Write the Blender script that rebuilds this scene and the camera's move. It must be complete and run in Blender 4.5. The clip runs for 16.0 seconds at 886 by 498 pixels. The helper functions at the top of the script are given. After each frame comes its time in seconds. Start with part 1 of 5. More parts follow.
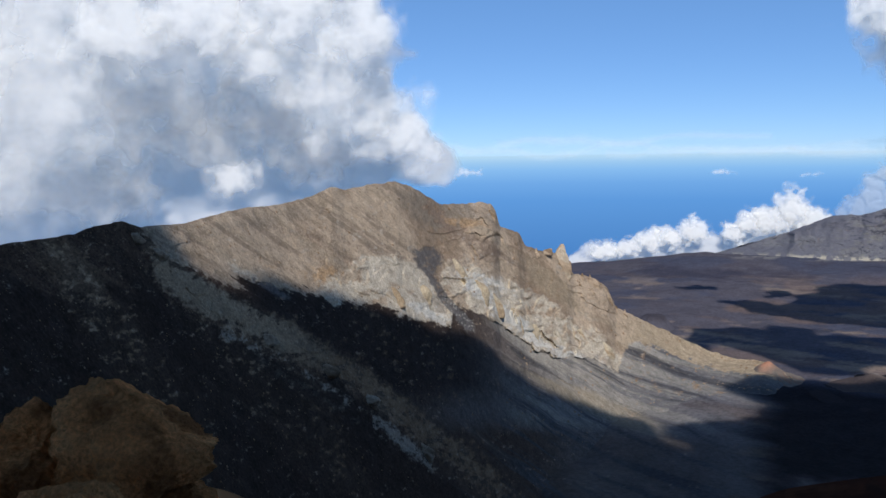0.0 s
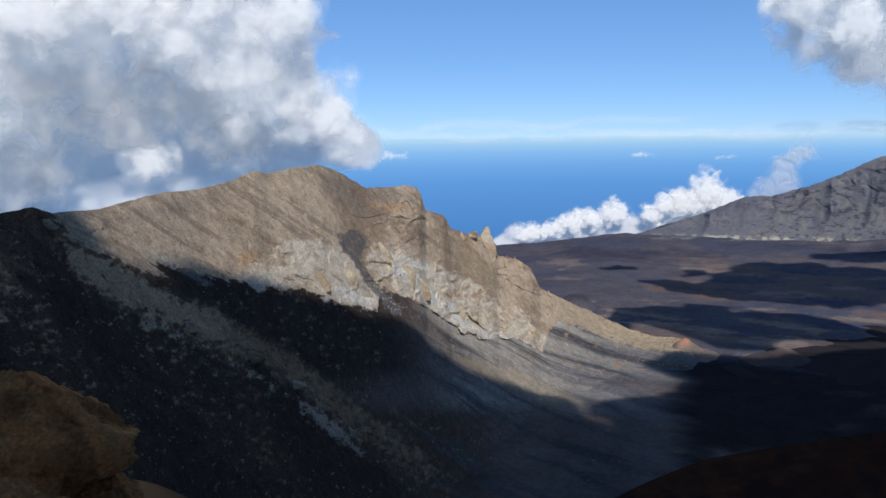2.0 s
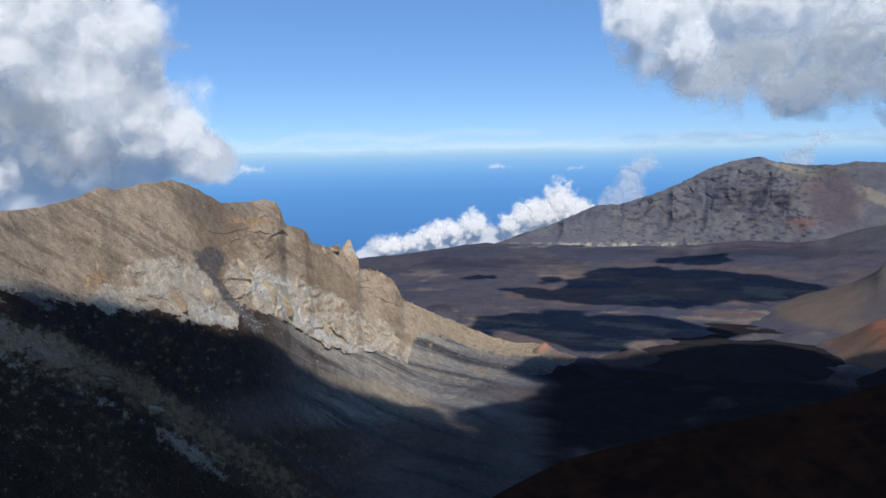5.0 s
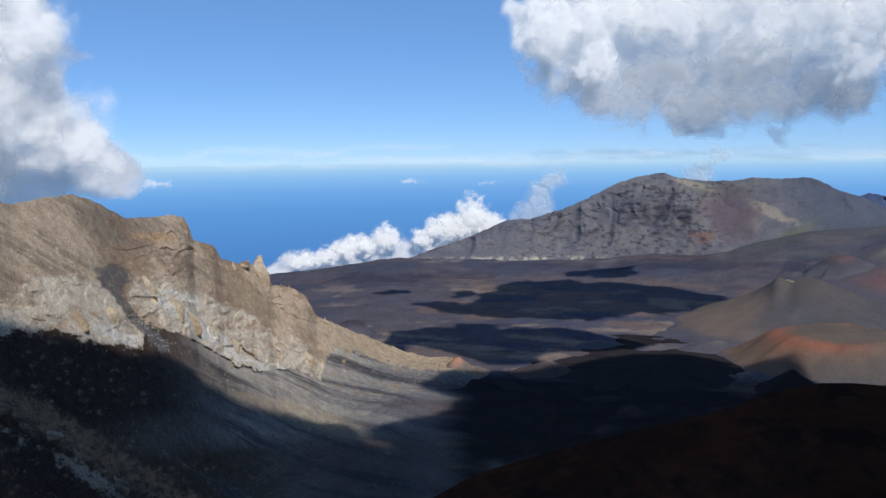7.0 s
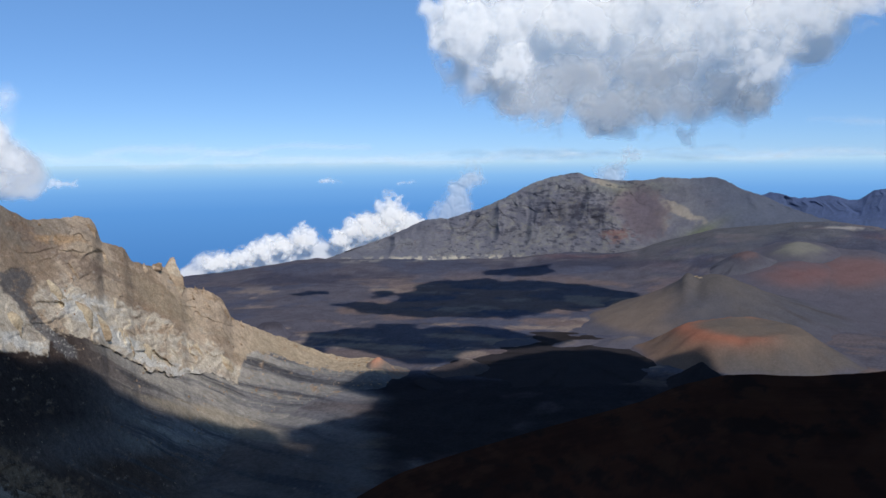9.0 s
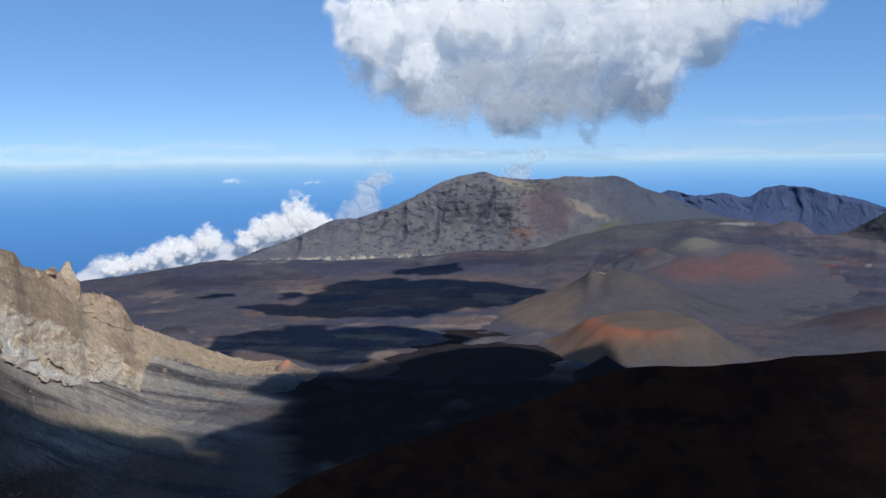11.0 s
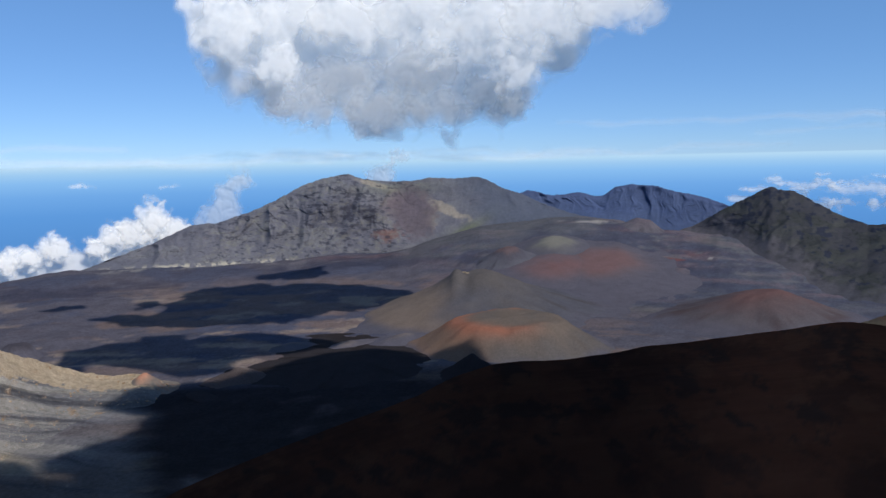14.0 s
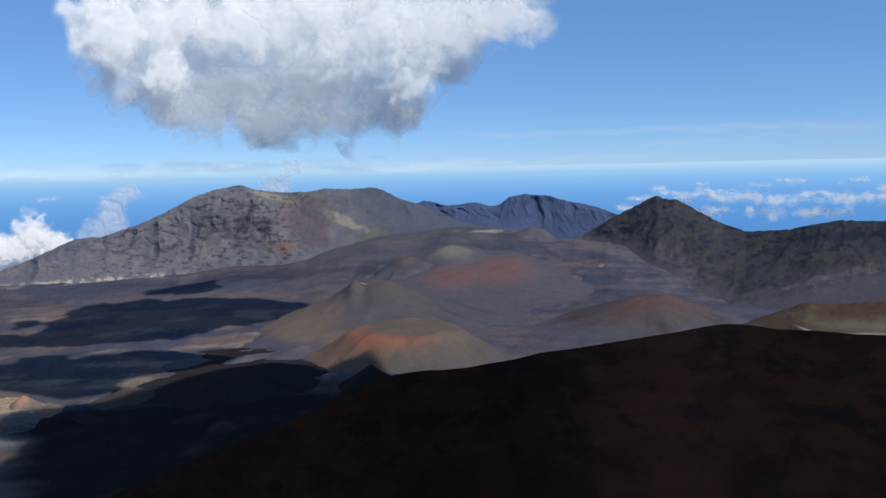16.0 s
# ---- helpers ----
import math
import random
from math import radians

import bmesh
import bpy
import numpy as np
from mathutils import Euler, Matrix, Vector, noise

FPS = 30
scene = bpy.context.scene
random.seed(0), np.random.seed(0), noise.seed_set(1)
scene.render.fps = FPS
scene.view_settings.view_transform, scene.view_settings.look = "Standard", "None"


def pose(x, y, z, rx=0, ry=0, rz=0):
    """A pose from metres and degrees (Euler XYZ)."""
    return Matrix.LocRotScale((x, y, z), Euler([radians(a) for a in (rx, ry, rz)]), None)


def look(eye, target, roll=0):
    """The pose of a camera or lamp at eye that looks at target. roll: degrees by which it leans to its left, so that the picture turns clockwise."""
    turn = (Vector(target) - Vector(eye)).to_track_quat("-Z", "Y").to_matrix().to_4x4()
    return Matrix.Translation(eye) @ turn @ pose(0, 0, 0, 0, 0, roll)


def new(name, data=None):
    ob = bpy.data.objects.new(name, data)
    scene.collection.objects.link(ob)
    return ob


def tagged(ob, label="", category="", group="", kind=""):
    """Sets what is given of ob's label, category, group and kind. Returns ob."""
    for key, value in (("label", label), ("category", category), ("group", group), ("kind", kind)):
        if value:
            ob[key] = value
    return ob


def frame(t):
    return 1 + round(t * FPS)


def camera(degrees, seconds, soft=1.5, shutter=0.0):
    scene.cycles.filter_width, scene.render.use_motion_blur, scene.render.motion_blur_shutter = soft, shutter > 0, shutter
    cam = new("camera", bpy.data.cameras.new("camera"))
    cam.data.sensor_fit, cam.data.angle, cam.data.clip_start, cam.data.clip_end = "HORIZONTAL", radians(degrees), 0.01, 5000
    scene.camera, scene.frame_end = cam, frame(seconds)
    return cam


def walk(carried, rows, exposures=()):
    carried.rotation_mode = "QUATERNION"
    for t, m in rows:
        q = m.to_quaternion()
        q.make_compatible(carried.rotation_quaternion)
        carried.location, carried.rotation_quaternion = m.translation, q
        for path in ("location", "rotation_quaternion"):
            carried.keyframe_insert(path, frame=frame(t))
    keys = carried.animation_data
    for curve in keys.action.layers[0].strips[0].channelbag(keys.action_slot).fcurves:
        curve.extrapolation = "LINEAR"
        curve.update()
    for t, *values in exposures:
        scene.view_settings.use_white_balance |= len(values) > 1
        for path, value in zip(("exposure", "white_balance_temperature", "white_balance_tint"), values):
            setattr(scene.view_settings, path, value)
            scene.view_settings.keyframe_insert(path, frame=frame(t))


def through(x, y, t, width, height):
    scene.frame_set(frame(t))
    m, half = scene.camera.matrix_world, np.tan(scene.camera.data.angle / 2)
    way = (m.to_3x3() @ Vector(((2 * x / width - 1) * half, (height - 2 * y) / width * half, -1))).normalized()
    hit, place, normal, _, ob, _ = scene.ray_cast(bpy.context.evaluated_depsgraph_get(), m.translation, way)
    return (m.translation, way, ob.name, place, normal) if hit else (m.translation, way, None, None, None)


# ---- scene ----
EYE = 1.6
cam = camera(56.5, 16.0, soft=1.5)
# seconds, degrees to the right, degrees up, degrees of lean to the right: the camera turns where it stands
TURNS = [
    (0, 0.04, -6.43, 0.85),
    (0.5, 1.16, -6.44, 0.79),
    (1, 2.39, -6.66, 0.80),
    (1.5, 3.75, -7.18, 0.81),
    (2, 5.22, -7.66, 0.85),
    (2.5, 6.78, -7.83, 0.85),
    (3, 8.42, -7.86, 0.86),
    (3.5, 10.06, -7.72, 0.96),
    (4, 11.70, -7.48, 1.04),
    (4.5, 13.28, -7.22, 1.10),
    (5, 14.86, -6.95, 1.19),
    (7.5, 22.33, -5.87, 0.82),
    (8, 23.70, -5.92, 0.81),
    (10.5, 31.33, -6.26, 0.78),
    (11, 32.96, -6.26, 0.83),
    (11.5, 34.56, -6.24, 0.84),
    (12, 36.14, -6.22, 0.86),
    (12.5, 37.70, -6.21, 0.92),
    (13, 39.25, -6.21, 1.02),
    (13.5, 40.80, -6.24, 1.10),
    (14, 42.37, -6.28, 1.21),
    (14.5, 43.99, -6.22, 1.37),
    (15, 45.75, -6.07, 1.36),
    (15.5, 47.60, -5.87, 1.23),
    (16, 49.55, -5.70, 1.26),
]


def way(az, el):
    """The direction at az degrees to the right of the first view and el degrees up."""
    a, e = radians(az), radians(el)
    return Vector((math.sin(a) * math.cos(e), math.cos(a) * math.cos(e), math.sin(e)))


EYE_AT = Vector((0, 0, EYE))
walk(cam, [(t, look(EYE_AT, EYE_AT + way(az, el), -lean)) for t, az, el, lean in TURNS])

# ---- sky and sun ----
SUN_AZ, SUN_EL = 178.0, 43.0   # behind the camera
SUN_WAY = way(SUN_AZ, SUN_EL)
world = bpy.data.worlds.new("world")
scene.world = world
world.use_nodes = True
wn = world.node_tree
sky = wn.nodes.new("ShaderNodeTexSky")
sky.sky_type, sky.sun_disc = "NISHITA", False
sky.sun_elevation, sky.sun_rotation = radians(SUN_EL), radians(SUN_AZ)
sky.altitude, sky.air_density, sky.dust_density, sky.ozone_density = 3000, 0.8, 0.25, 3.0
tint = wn.nodes.new("ShaderNodeMix")
tint.data_type, tint.blend_type = "RGBA", "MULTIPLY"
tint.inputs["Factor"].default_value = 1.0
tint.inputs["B"].default_value = (0.82, 0.95, 1.15, 1)
wn.links.new(sky.outputs[0], tint.inputs["A"])
air = wn.nodes.new("ShaderNodeMix")
air.data_type = "RGBA"
air.inputs["Factor"].default_value = 0.35
air.inputs["B"].default_value = (2.0, 5.1, 10.2, 1)
wn.links.new(tint.outputs["Result"], air.inputs["A"])
wn.links.new(air.outputs["Result"], wn.nodes["Background"].inputs[0])
wn.nodes["Background"].inputs[1].default_value = 0.092
sun = new("sun", bpy.data.lights.new("sun", "SUN"))
sun.data.energy, sun.data.angle, sun.data.color = 4.0, radians(0.6), (1.0, 0.95, 0.88)
sun.matrix_world = look(Vector((0, 0, 1500)) + SUN_WAY * 10, (0, 0, 1500))

# ---- noise and mesh helpers ----


def hashed(ix, iy, iz, seed):
    h = (ix.astype(np.int64) * 374761393 + iy.astype(np.int64) * 668265263 + iz.astype(np.int64) * 2147483647 + seed * 1274126177) & 0xFFFFFFFF
    h = ((h ^ (h >> 13)) * 1274126177) & 0xFFFFFFFF
    h = ((h ^ (h >> 16)) * 2246822519) & 0xFFFFFFFF
    return ((h ^ (h >> 15)) & 0xFFFFFF) / 0xFFFFFF * 2 - 1


def lattice(x, y, seed=0):
    """Smooth noise of x and y in -1 to 1."""
    x, y = np.broadcast_arrays(np.asarray(x, float), np.asarray(y, float))
    i, j = np.floor(x), np.floor(y)
    a, b = x - i, y - j
    a, b = a * a * a * (a * (a * 6 - 15) + 10), b * b * b * (b * (b * 6 - 15) + 10)
    z = np.zeros_like(i)
    return ((hashed(i, j, z, seed) * (1 - a) + hashed(i + 1, j, z, seed) * a) * (1 - b)
            + (hashed(i, j + 1, z, seed) * (1 - a) + hashed(i + 1, j + 1, z, seed) * a) * b)


def fbm(x, y, octaves=5, seed=0, gain=0.5):
    total, amp, norm = 0, 1.0, 0
    for k in range(octaves):
        c, s = math.cos(k * 0.7), math.sin(k * 0.7)
        total = total + amp * lattice((x * c - y * s) * 2 ** k, (x * s + y * c) * 2 ** k, seed + k)
        norm, amp = norm + amp, amp * gain
    return total / norm * 1.6


def ridged(x, y, octaves=5, seed=0, gain=0.55):
    total, amp, norm = 0, 1.0, 0
    for k in range(octaves):
        c, s = math.cos(k * 0.9), math.sin(k * 0.9)
        n = 1 - np.abs(lattice((x * c - y * s) * 2 ** k, (x * s + y * c) * 2 ** k, seed + k)) * 2
        total, norm, amp = total + amp * n, norm + amp, amp * gain
    return total / norm


def facets(x, y, seed):
    """Broken rock: each cell of an uneven mosaic is a tilted plane. Gives the height in cells, and how near the next cell is."""
    x, y = np.broadcast_arrays(np.asarray(x, float), np.asarray(y, float))
    i, j, zero = np.floor(x), np.floor(y), np.zeros(x.shape)
    near, second, h = np.full(x.shape, 9.0), np.full(x.shape, 9.0), np.zeros(x.shape)
    for di in (-1, 0, 1):
        for dj in (-1, 0, 1):
            a, b = i + di, j + dj
            dx, dy = x - a - 0.5 - 0.42 * hashed(a, b, zero, seed), y - b - 0.5 - 0.42 * hashed(a, b, zero, seed + 1)
            d = np.hypot(dx, dy)
            plane = 0.45 * hashed(a, b, zero, seed + 2) + dx * hashed(a, b, zero, seed + 3) + dy * hashed(a, b, zero, seed + 4)
            closer = d < near
            second = np.where(closer, near, np.minimum(second, d))
            h, near = np.where(closer, plane, h), np.where(closer, d, near)
    return h, second - near


def billow(x, y, octaves=4, seed=0, gain=0.5):
    """Heaped round lumps with creases between them, 0 to about 1."""
    total, amp, norm = 0, 1.0, 0
    for k in range(octaves):
        c, w = math.cos(k * 0.8 + 0.4), math.sin(k * 0.8 + 0.4)
        u, v = (x * c - y * w) * 1.9 ** k, (x * w + y * c) * 1.9 ** k
        n = np.abs(lattice(u, v, seed + k) + 0.5 * lattice(u * 1.7 + 5, v * 1.7, seed + k + 40))
        total, norm, amp = total + amp * np.sqrt(n * n + 0.05), norm + amp, amp * gain
    return total / norm * 1.8


def step(a, b, x):
    t = np.clip((x - a) / (b - a), 0, 1)
    return t * t * (3 - 2 * t)


def line(points, x):
    """A broken line through (x, y) points."""
    p = sorted(points)
    return np.interp(x, [q[0] for q in p], [q[1] for q in p])


def eased(points, x, width=2.5):
    """The broken line with its corners rounded off."""
    offs = np.linspace(-1, 1, 9)
    return sum(line(points, x + o * width) * (1.2 - abs(o)) for o in offs) / sum(1.2 - abs(o) for o in offs)


def blob(az, el, a, e, ra, re, turn=0.0):
    """A soft spot about (a, e)."""
    c, s = math.cos(radians(turn)), math.sin(radians(turn))
    u, v = (az - a) * c + (el - e) * s, -(az - a) * s + (el - e) * c
    return np.exp(-((u / ra) ** 2 + (v / re) ** 2))


def mix(base, colour, amount):
    return base + (np.asarray(colour) - base) * np.clip(amount, 0, 1)[..., None]


def place(az, dist, z):
    a = np.radians(az)
    return np.stack([dist * np.sin(a), dist * np.cos(a), z], -1)


def sheet(name, verts, material, colour=None, extra=None, wrap=False, parent=None):
    """A mesh from a grid of places, smooth, with the rock's colours, haze and shade in them, and other values by
    corner.
    """
    n, m = verts.shape[:2]
    ids = np.arange(n * m).reshape(n, m)
    a = ids if not wrap else np.concatenate([ids, ids[:1]], 0)
    quads = np.stack([a[:-1, :-1], a[1:, :-1], a[1:, 1:], a[:-1, 1:]], -1).reshape(-1, 4)
    return raw_mesh(name, verts.reshape(-1, 3), quads, material, None if colour is None else colour.reshape(-1, 3), extra, parent)


def raw_mesh(name, verts, quads, material, colour=None, extra=None, parent=None):
    k = quads.shape[1]
    mesh = bpy.data.meshes.new(name)
    mesh.vertices.add(len(verts))
    mesh.vertices.foreach_set("co", np.ascontiguousarray(verts, dtype=np.float32).ravel())
    mesh.loops.add(quads.size)
    mesh.loops.foreach_set("vertex_index", np.ascontiguousarray(quads, dtype=np.int32).ravel())
    mesh.polygons.add(len(quads))
    mesh.polygons.foreach_set("loop_start", np.arange(0, quads.size, k, dtype=np.int32))
    mesh.polygons.foreach_set("loop_total", np.full(len(quads), k, dtype=np.int32))
    mesh.polygons.foreach_set("use_smooth", np.ones(len(quads), dtype=bool))
    if colour is not None:
        layer = mesh.attributes.new("rock_tint", "FLOAT_COLOR", "POINT")
        layer.data.foreach_set("color", np.concatenate([np.clip(colour, 0, 1), np.ones((len(verts), 1))], 1).astype(np.float32).ravel())
    for key, values in (extra or {}).items():
        layer = mesh.attributes.new(key, "FLOAT", "POINT")
        layer.data.foreach_set("value", values.astype(np.float32).ravel())
    mesh.update(calc_edges=True)
    mesh.validate()
    mesh.materials.append(material)
    ob = new(name, mesh)
    ob.parent = parent
    return ob


# ---- materials ----


def material(name):
    mat = bpy.data.materials.new(name)
    mat.use_nodes = True
    return mat, mat.node_tree.nodes, mat.node_tree.links, mat.node_tree.nodes["Principled BSDF"]


def noise_node(nodes, links, scale, detail=6, rough=0.6, stretch=None):
    where = nodes.new("ShaderNodeNewGeometry").outputs["Position"]
    if stretch:
        m = nodes.new("ShaderNodeMapping")
        m.inputs["Scale"].default_value = stretch
        links.new(where, m.inputs[0])
        where = m.outputs[0]
    n = nodes.new("ShaderNodeTexNoise")
    n.inputs["Scale"].default_value, n.inputs["Detail"].default_value, n.inputs["Roughness"].default_value = scale, detail, rough
    links.new(where, n.inputs["Vector"])
    return n.outputs["Fac"]


def ramp(nodes, links, source, low, high, a, b):
    r = nodes.new("ShaderNodeMapRange")
    r.inputs[1].default_value, r.inputs[2].default_value, r.inputs[3].default_value, r.inputs[4].default_value = low, high, a, b
    links.new(source, r.inputs[0])
    return r.outputs[0]


def terrain_material(name, coarse, fine, relief, rough=0.95, contrast=0.5, flecks=0.0):
    """Rock and cinder: the colours of the ground, haze and shade tints included, broken up by grain at two sizes, with
    relief.
    """
    mat, nodes, links, bsdf = material(name)
    bsdf.inputs["Roughness"].default_value = rough
    bsdf.inputs["Specular IOR Level"].default_value = 0.0
    col = nodes.new("ShaderNodeAttribute")
    col.attribute_name = "rock_tint"
    big, small = noise_node(nodes, links, 1 / coarse, 5, 0.62), noise_node(nodes, links, 1 / fine, 6, 0.7)
    m1 = nodes.new("ShaderNodeMath")
    m1.operation = "MULTIPLY"
    links.new(ramp(nodes, links, big, 0.3, 0.7, 1 - contrast * 0.6, 1 + contrast * 0.6), m1.inputs[0])
    links.new(ramp(nodes, links, small, 0.3, 0.7, 1 - contrast, 1 + contrast), m1.inputs[1])
    if flecks:
        spots = noise_node(nodes, links, 1.0 / (fine * 0.9), 3, 0.5)
        m2 = nodes.new("ShaderNodeMath")
        m2.operation = "ADD"
        links.new(m1.outputs[0], m2.inputs[0])
        links.new(ramp(nodes, links, spots, 0.60, 0.70, 0, flecks), m2.inputs[1])
        m1 = m2
    scaled = nodes.new("ShaderNodeVectorMath")
    scaled.operation = "SCALE"
    links.new(col.outputs["Color"], scaled.inputs[0])
    links.new(m1.outputs[0], scaled.inputs["Scale"])
    links.new(scaled.outputs[0], bsdf.inputs["Base Color"])
    add = nodes.new("ShaderNodeMath")
    add.operation = "MULTIPLY_ADD"
    links.new(big, add.inputs[0])
    add.inputs[1].default_value = coarse / fine * 0.5
    links.new(small, add.inputs[2])
    bump = nodes.new("ShaderNodeBump")
    bump.inputs["Strength"].default_value, bump.inputs["Distance"].default_value = 1.0, relief
    links.new(add.outputs[0], bump.inputs["Height"])
    links.new(bump.outputs[0], bsdf.inputs["Normal"])
    return mat


def cloud_material(name, low, high, size, grain=0.9, white=0.86, through=0.25, most=1.0):
    """Cloud: white droplets that scatter light, thinning out to nothing at the rim."""
    mat, nodes, links, bsdf = material(name)
    nodes.remove(bsdf)
    dens = nodes.new("ShaderNodeAttribute")
    dens.attribute_name = "thickness"
    puff = noise_node(nodes, links, 1 / size, 5, 0.46)
    add = nodes.new("ShaderNodeMath")
    add.operation = "MULTIPLY_ADD"
    links.new(ramp(nodes, links, puff, 0.3, 0.7, -0.5, 0.5), add.inputs[0])
    add.inputs[1].default_value = grain
    links.new(dens.outputs["Fac"], add.inputs[2])
    alpha = nodes.new("ShaderNodeMapRange")
    alpha.interpolation_type = "SMOOTHSTEP"
    alpha.inputs[1].default_value, alpha.inputs[2].default_value = low, high
    alpha.inputs[4].default_value = most
    links.new(add.outputs[0], alpha.inputs[0])
    diff, trans, clear = nodes.new("ShaderNodeBsdfDiffuse"), nodes.new("ShaderNodeBsdfTranslucent"), nodes.new("ShaderNodeBsdfTransparent")
    for b in (diff, trans):
        b.inputs["Color"].default_value = (white, white * 0.985, white * 0.95, 1)
    both, final = nodes.new("ShaderNodeMixShader"), nodes.new("ShaderNodeMixShader")
    both.inputs[0].default_value = through
    links.new(diff.outputs[0], both.inputs[1])
    links.new(trans.outputs[0], both.inputs[2])
    links.new(alpha.outputs[0], final.inputs[0])
    links.new(clear.outputs[0], final.inputs[1])
    links.new(both.outputs[0], final.inputs[2])
    links.new(final.outputs[0], nodes["Material Output"].inputs["Surface"])
    return mat


RIDGE_ROCK = terrain_material("ridge_rock", 14.0, 2.6, 0.6, contrast=0.40, flecks=0.40)
CINDER = terrain_material("red_cinder", 12.0, 2.0, 0.06, contrast=0.14)
FLOOR_CINDER = terrain_material("floor_cinder", 60.0, 8.0, 0.7, contrast=0.25)
FAR_ROCK = terrain_material("far_rock", 75.0, 16.0, 0.4, contrast=0.13)
CONE_CINDER = terrain_material("cone_cinder", 45.0, 5.0, 0.4, contrast=0.16)
BOULDER_ROCK = terrain_material("boulder_rock", 0.35, 0.04, 0.08, contrast=0.45)
CLOUD = cloud_material("cloud_white", -0.6, 1.0, 240.0, 1.0, 0.97, 0.36, 0.98)
CUMULUS = cloud_material("cumulus_white", -0.7, 1.0, 60.0, 1.0, 0.92, most=0.92)
WISP = cloud_material("cloud_wisp", -0.7, 1.6, 70.0, 0.6, through=0.45, most=0.75)
SMOKE = cloud_material("cloud_smoke", -0.7, 1.5, 60.0, 0.9, 0.82, 0.42, 0.65)
VEIL = cloud_material("cloud_veil", -1.0, 1.4, 420.0, 0.5, 0.92, 0.45, 0.30)
HEAD = cloud_material("cloud_head", -1.0, 1.9, 190.0, 1.2, 0.96, 0.38, 0.86)
SMALL_HEAD = cloud_material("cumulus_head", -0.9, 1.4, 50.0, 1.2, 0.95, 0.3, 0.95)
SHADE_CLOUD = cloud_material("cloud_overhead", -0.3, 0.7, 120.0, 0.6, 0.45, 0.03, 0.9)

# ---- the land ----
FLOOR = -500.0


def height(dist, el):
    return EYE + dist * np.tan(np.radians(el))


# the long ridge: its crest line and its foot, as bearings, heights and distances
CREST = [(-60, -9), (-45, -7), (-28.4, -5), (-24.2, -4.6), (-22.9, -4.1), (-21.3, -3.9), (-20.1, -4.3), (-17.3, -4.2), (-15.5, -3.7), (-13.6, -3.3),
         (-11, -3.1), (-9, -2.6), (-7.6, -2), (-6.7, -2.2), (-5.2, -1.9), (-3.2, -1.7), (-2.2, -2), (-0.1, -3.3), (1.5, -3.3), (2.8, -3.2),
         (3.5, -3.4), (3.75, -3.9), (4, -4.9), (5.3, -5.3), (5.75, -6.2), (6.7, -6.6), (7.7, -6.7), (8.7, -7.4), (9.1, -8.2), (10.4, -8.4), (11.4, -9.1),
         (12, -10.4), (13.9, -11.3), (16.1, -12.2), (18.3, -13.1), (20.1, -13.5), (22.1, -13.5), (24.5, -14.2), (26, -14.6)]
CREST_DIST = [(-60, 280), (-30, 400), (-21, 600), (-7, 1120), (3, 1500), (8.4, 1750), (14, 1990), (18, 2055), (22, 1970), (26, 1880)]
FOOT = [(-60, -34), (-20, -32), (-5, -31), (3, -29), (8, -25), (12, -20.5), (16, -17.5), (20, -15.8), (26, -15.6)]
FOOT_DIST = [(-60, 110), (-30, 190), (-20, 300), (-10, 480), (0, 780), (4, 960), (8, 1110), (12, 1385), (16, 1600), (20, 1780), (26, 1800)]


def ridge_point(az, v):
    """Distance and height of the smooth ridge flank at bearing az; v runs from the crest, 0, to the foot, 1."""
    dc, df = eased(CREST_DIST, az, 6), eased(FOOT_DIST, az, 5)
    zc, zf = height(dc, eased(CREST, az, 0.14)), height(df, eased(FOOT, az, 4))
    bow = (0.10 + 0.11 * step(1, 8, az)) * np.sin(np.pi * v)
    return dc + (df - dc) * v, zc + (zf - zc) * (v + bow)


def surface(az, el):
    """The place where the look from the eye at (az, el) meets the ridge flank or the crater floor."""
    if az < 12 or (az < 25 and el < float(eased(CREST, np.float64(az), 0.25)) + 0.2):
        el = min(el, float(eased(CREST, np.float64(az), 0.25)) - 0.02)
        v = np.linspace(0, 1, 200)
        d, z = ridge_point(az, v)
        e = np.degrees(np.arctan2(z - EYE, d))
        if el > e[-1]:
            k = np.interp(-el, -e, v)
            d, z = ridge_point(az, k)
            return Vector(place(az, d, z))
    d = (FLOOR - EYE) / math.tan(radians(min(el, -5)))
    return Vector(place(az, d, FLOOR))


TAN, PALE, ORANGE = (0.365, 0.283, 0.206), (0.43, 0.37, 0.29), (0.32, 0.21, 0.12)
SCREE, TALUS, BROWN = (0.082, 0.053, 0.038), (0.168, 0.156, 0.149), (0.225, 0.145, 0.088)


def fall_lines(az, el):
    """The run of the slope, about constant down the fall line, and streaks along it, broad and fine."""
    bearing = np.linspace(-70, 40, 441)
    steep = line([(-70, 0.74), (3, 0.72), (8, 0.56), (12, 0.40), (16, 0.27), (22, 0.12), (40, 0.08)], bearing)
    curl = 1.4 * (el + np.interp(az, bearing, np.cumsum(steep) * 0.25)) + 0.25 * fbm(az * 0.3, el * 0.4, 3, 63)
    return curl, fbm(curl * 1.1, el * 0.14, 5, 12, 0.65), fbm(curl * 4.0, el * 0.4, 4, 19, 0.6)


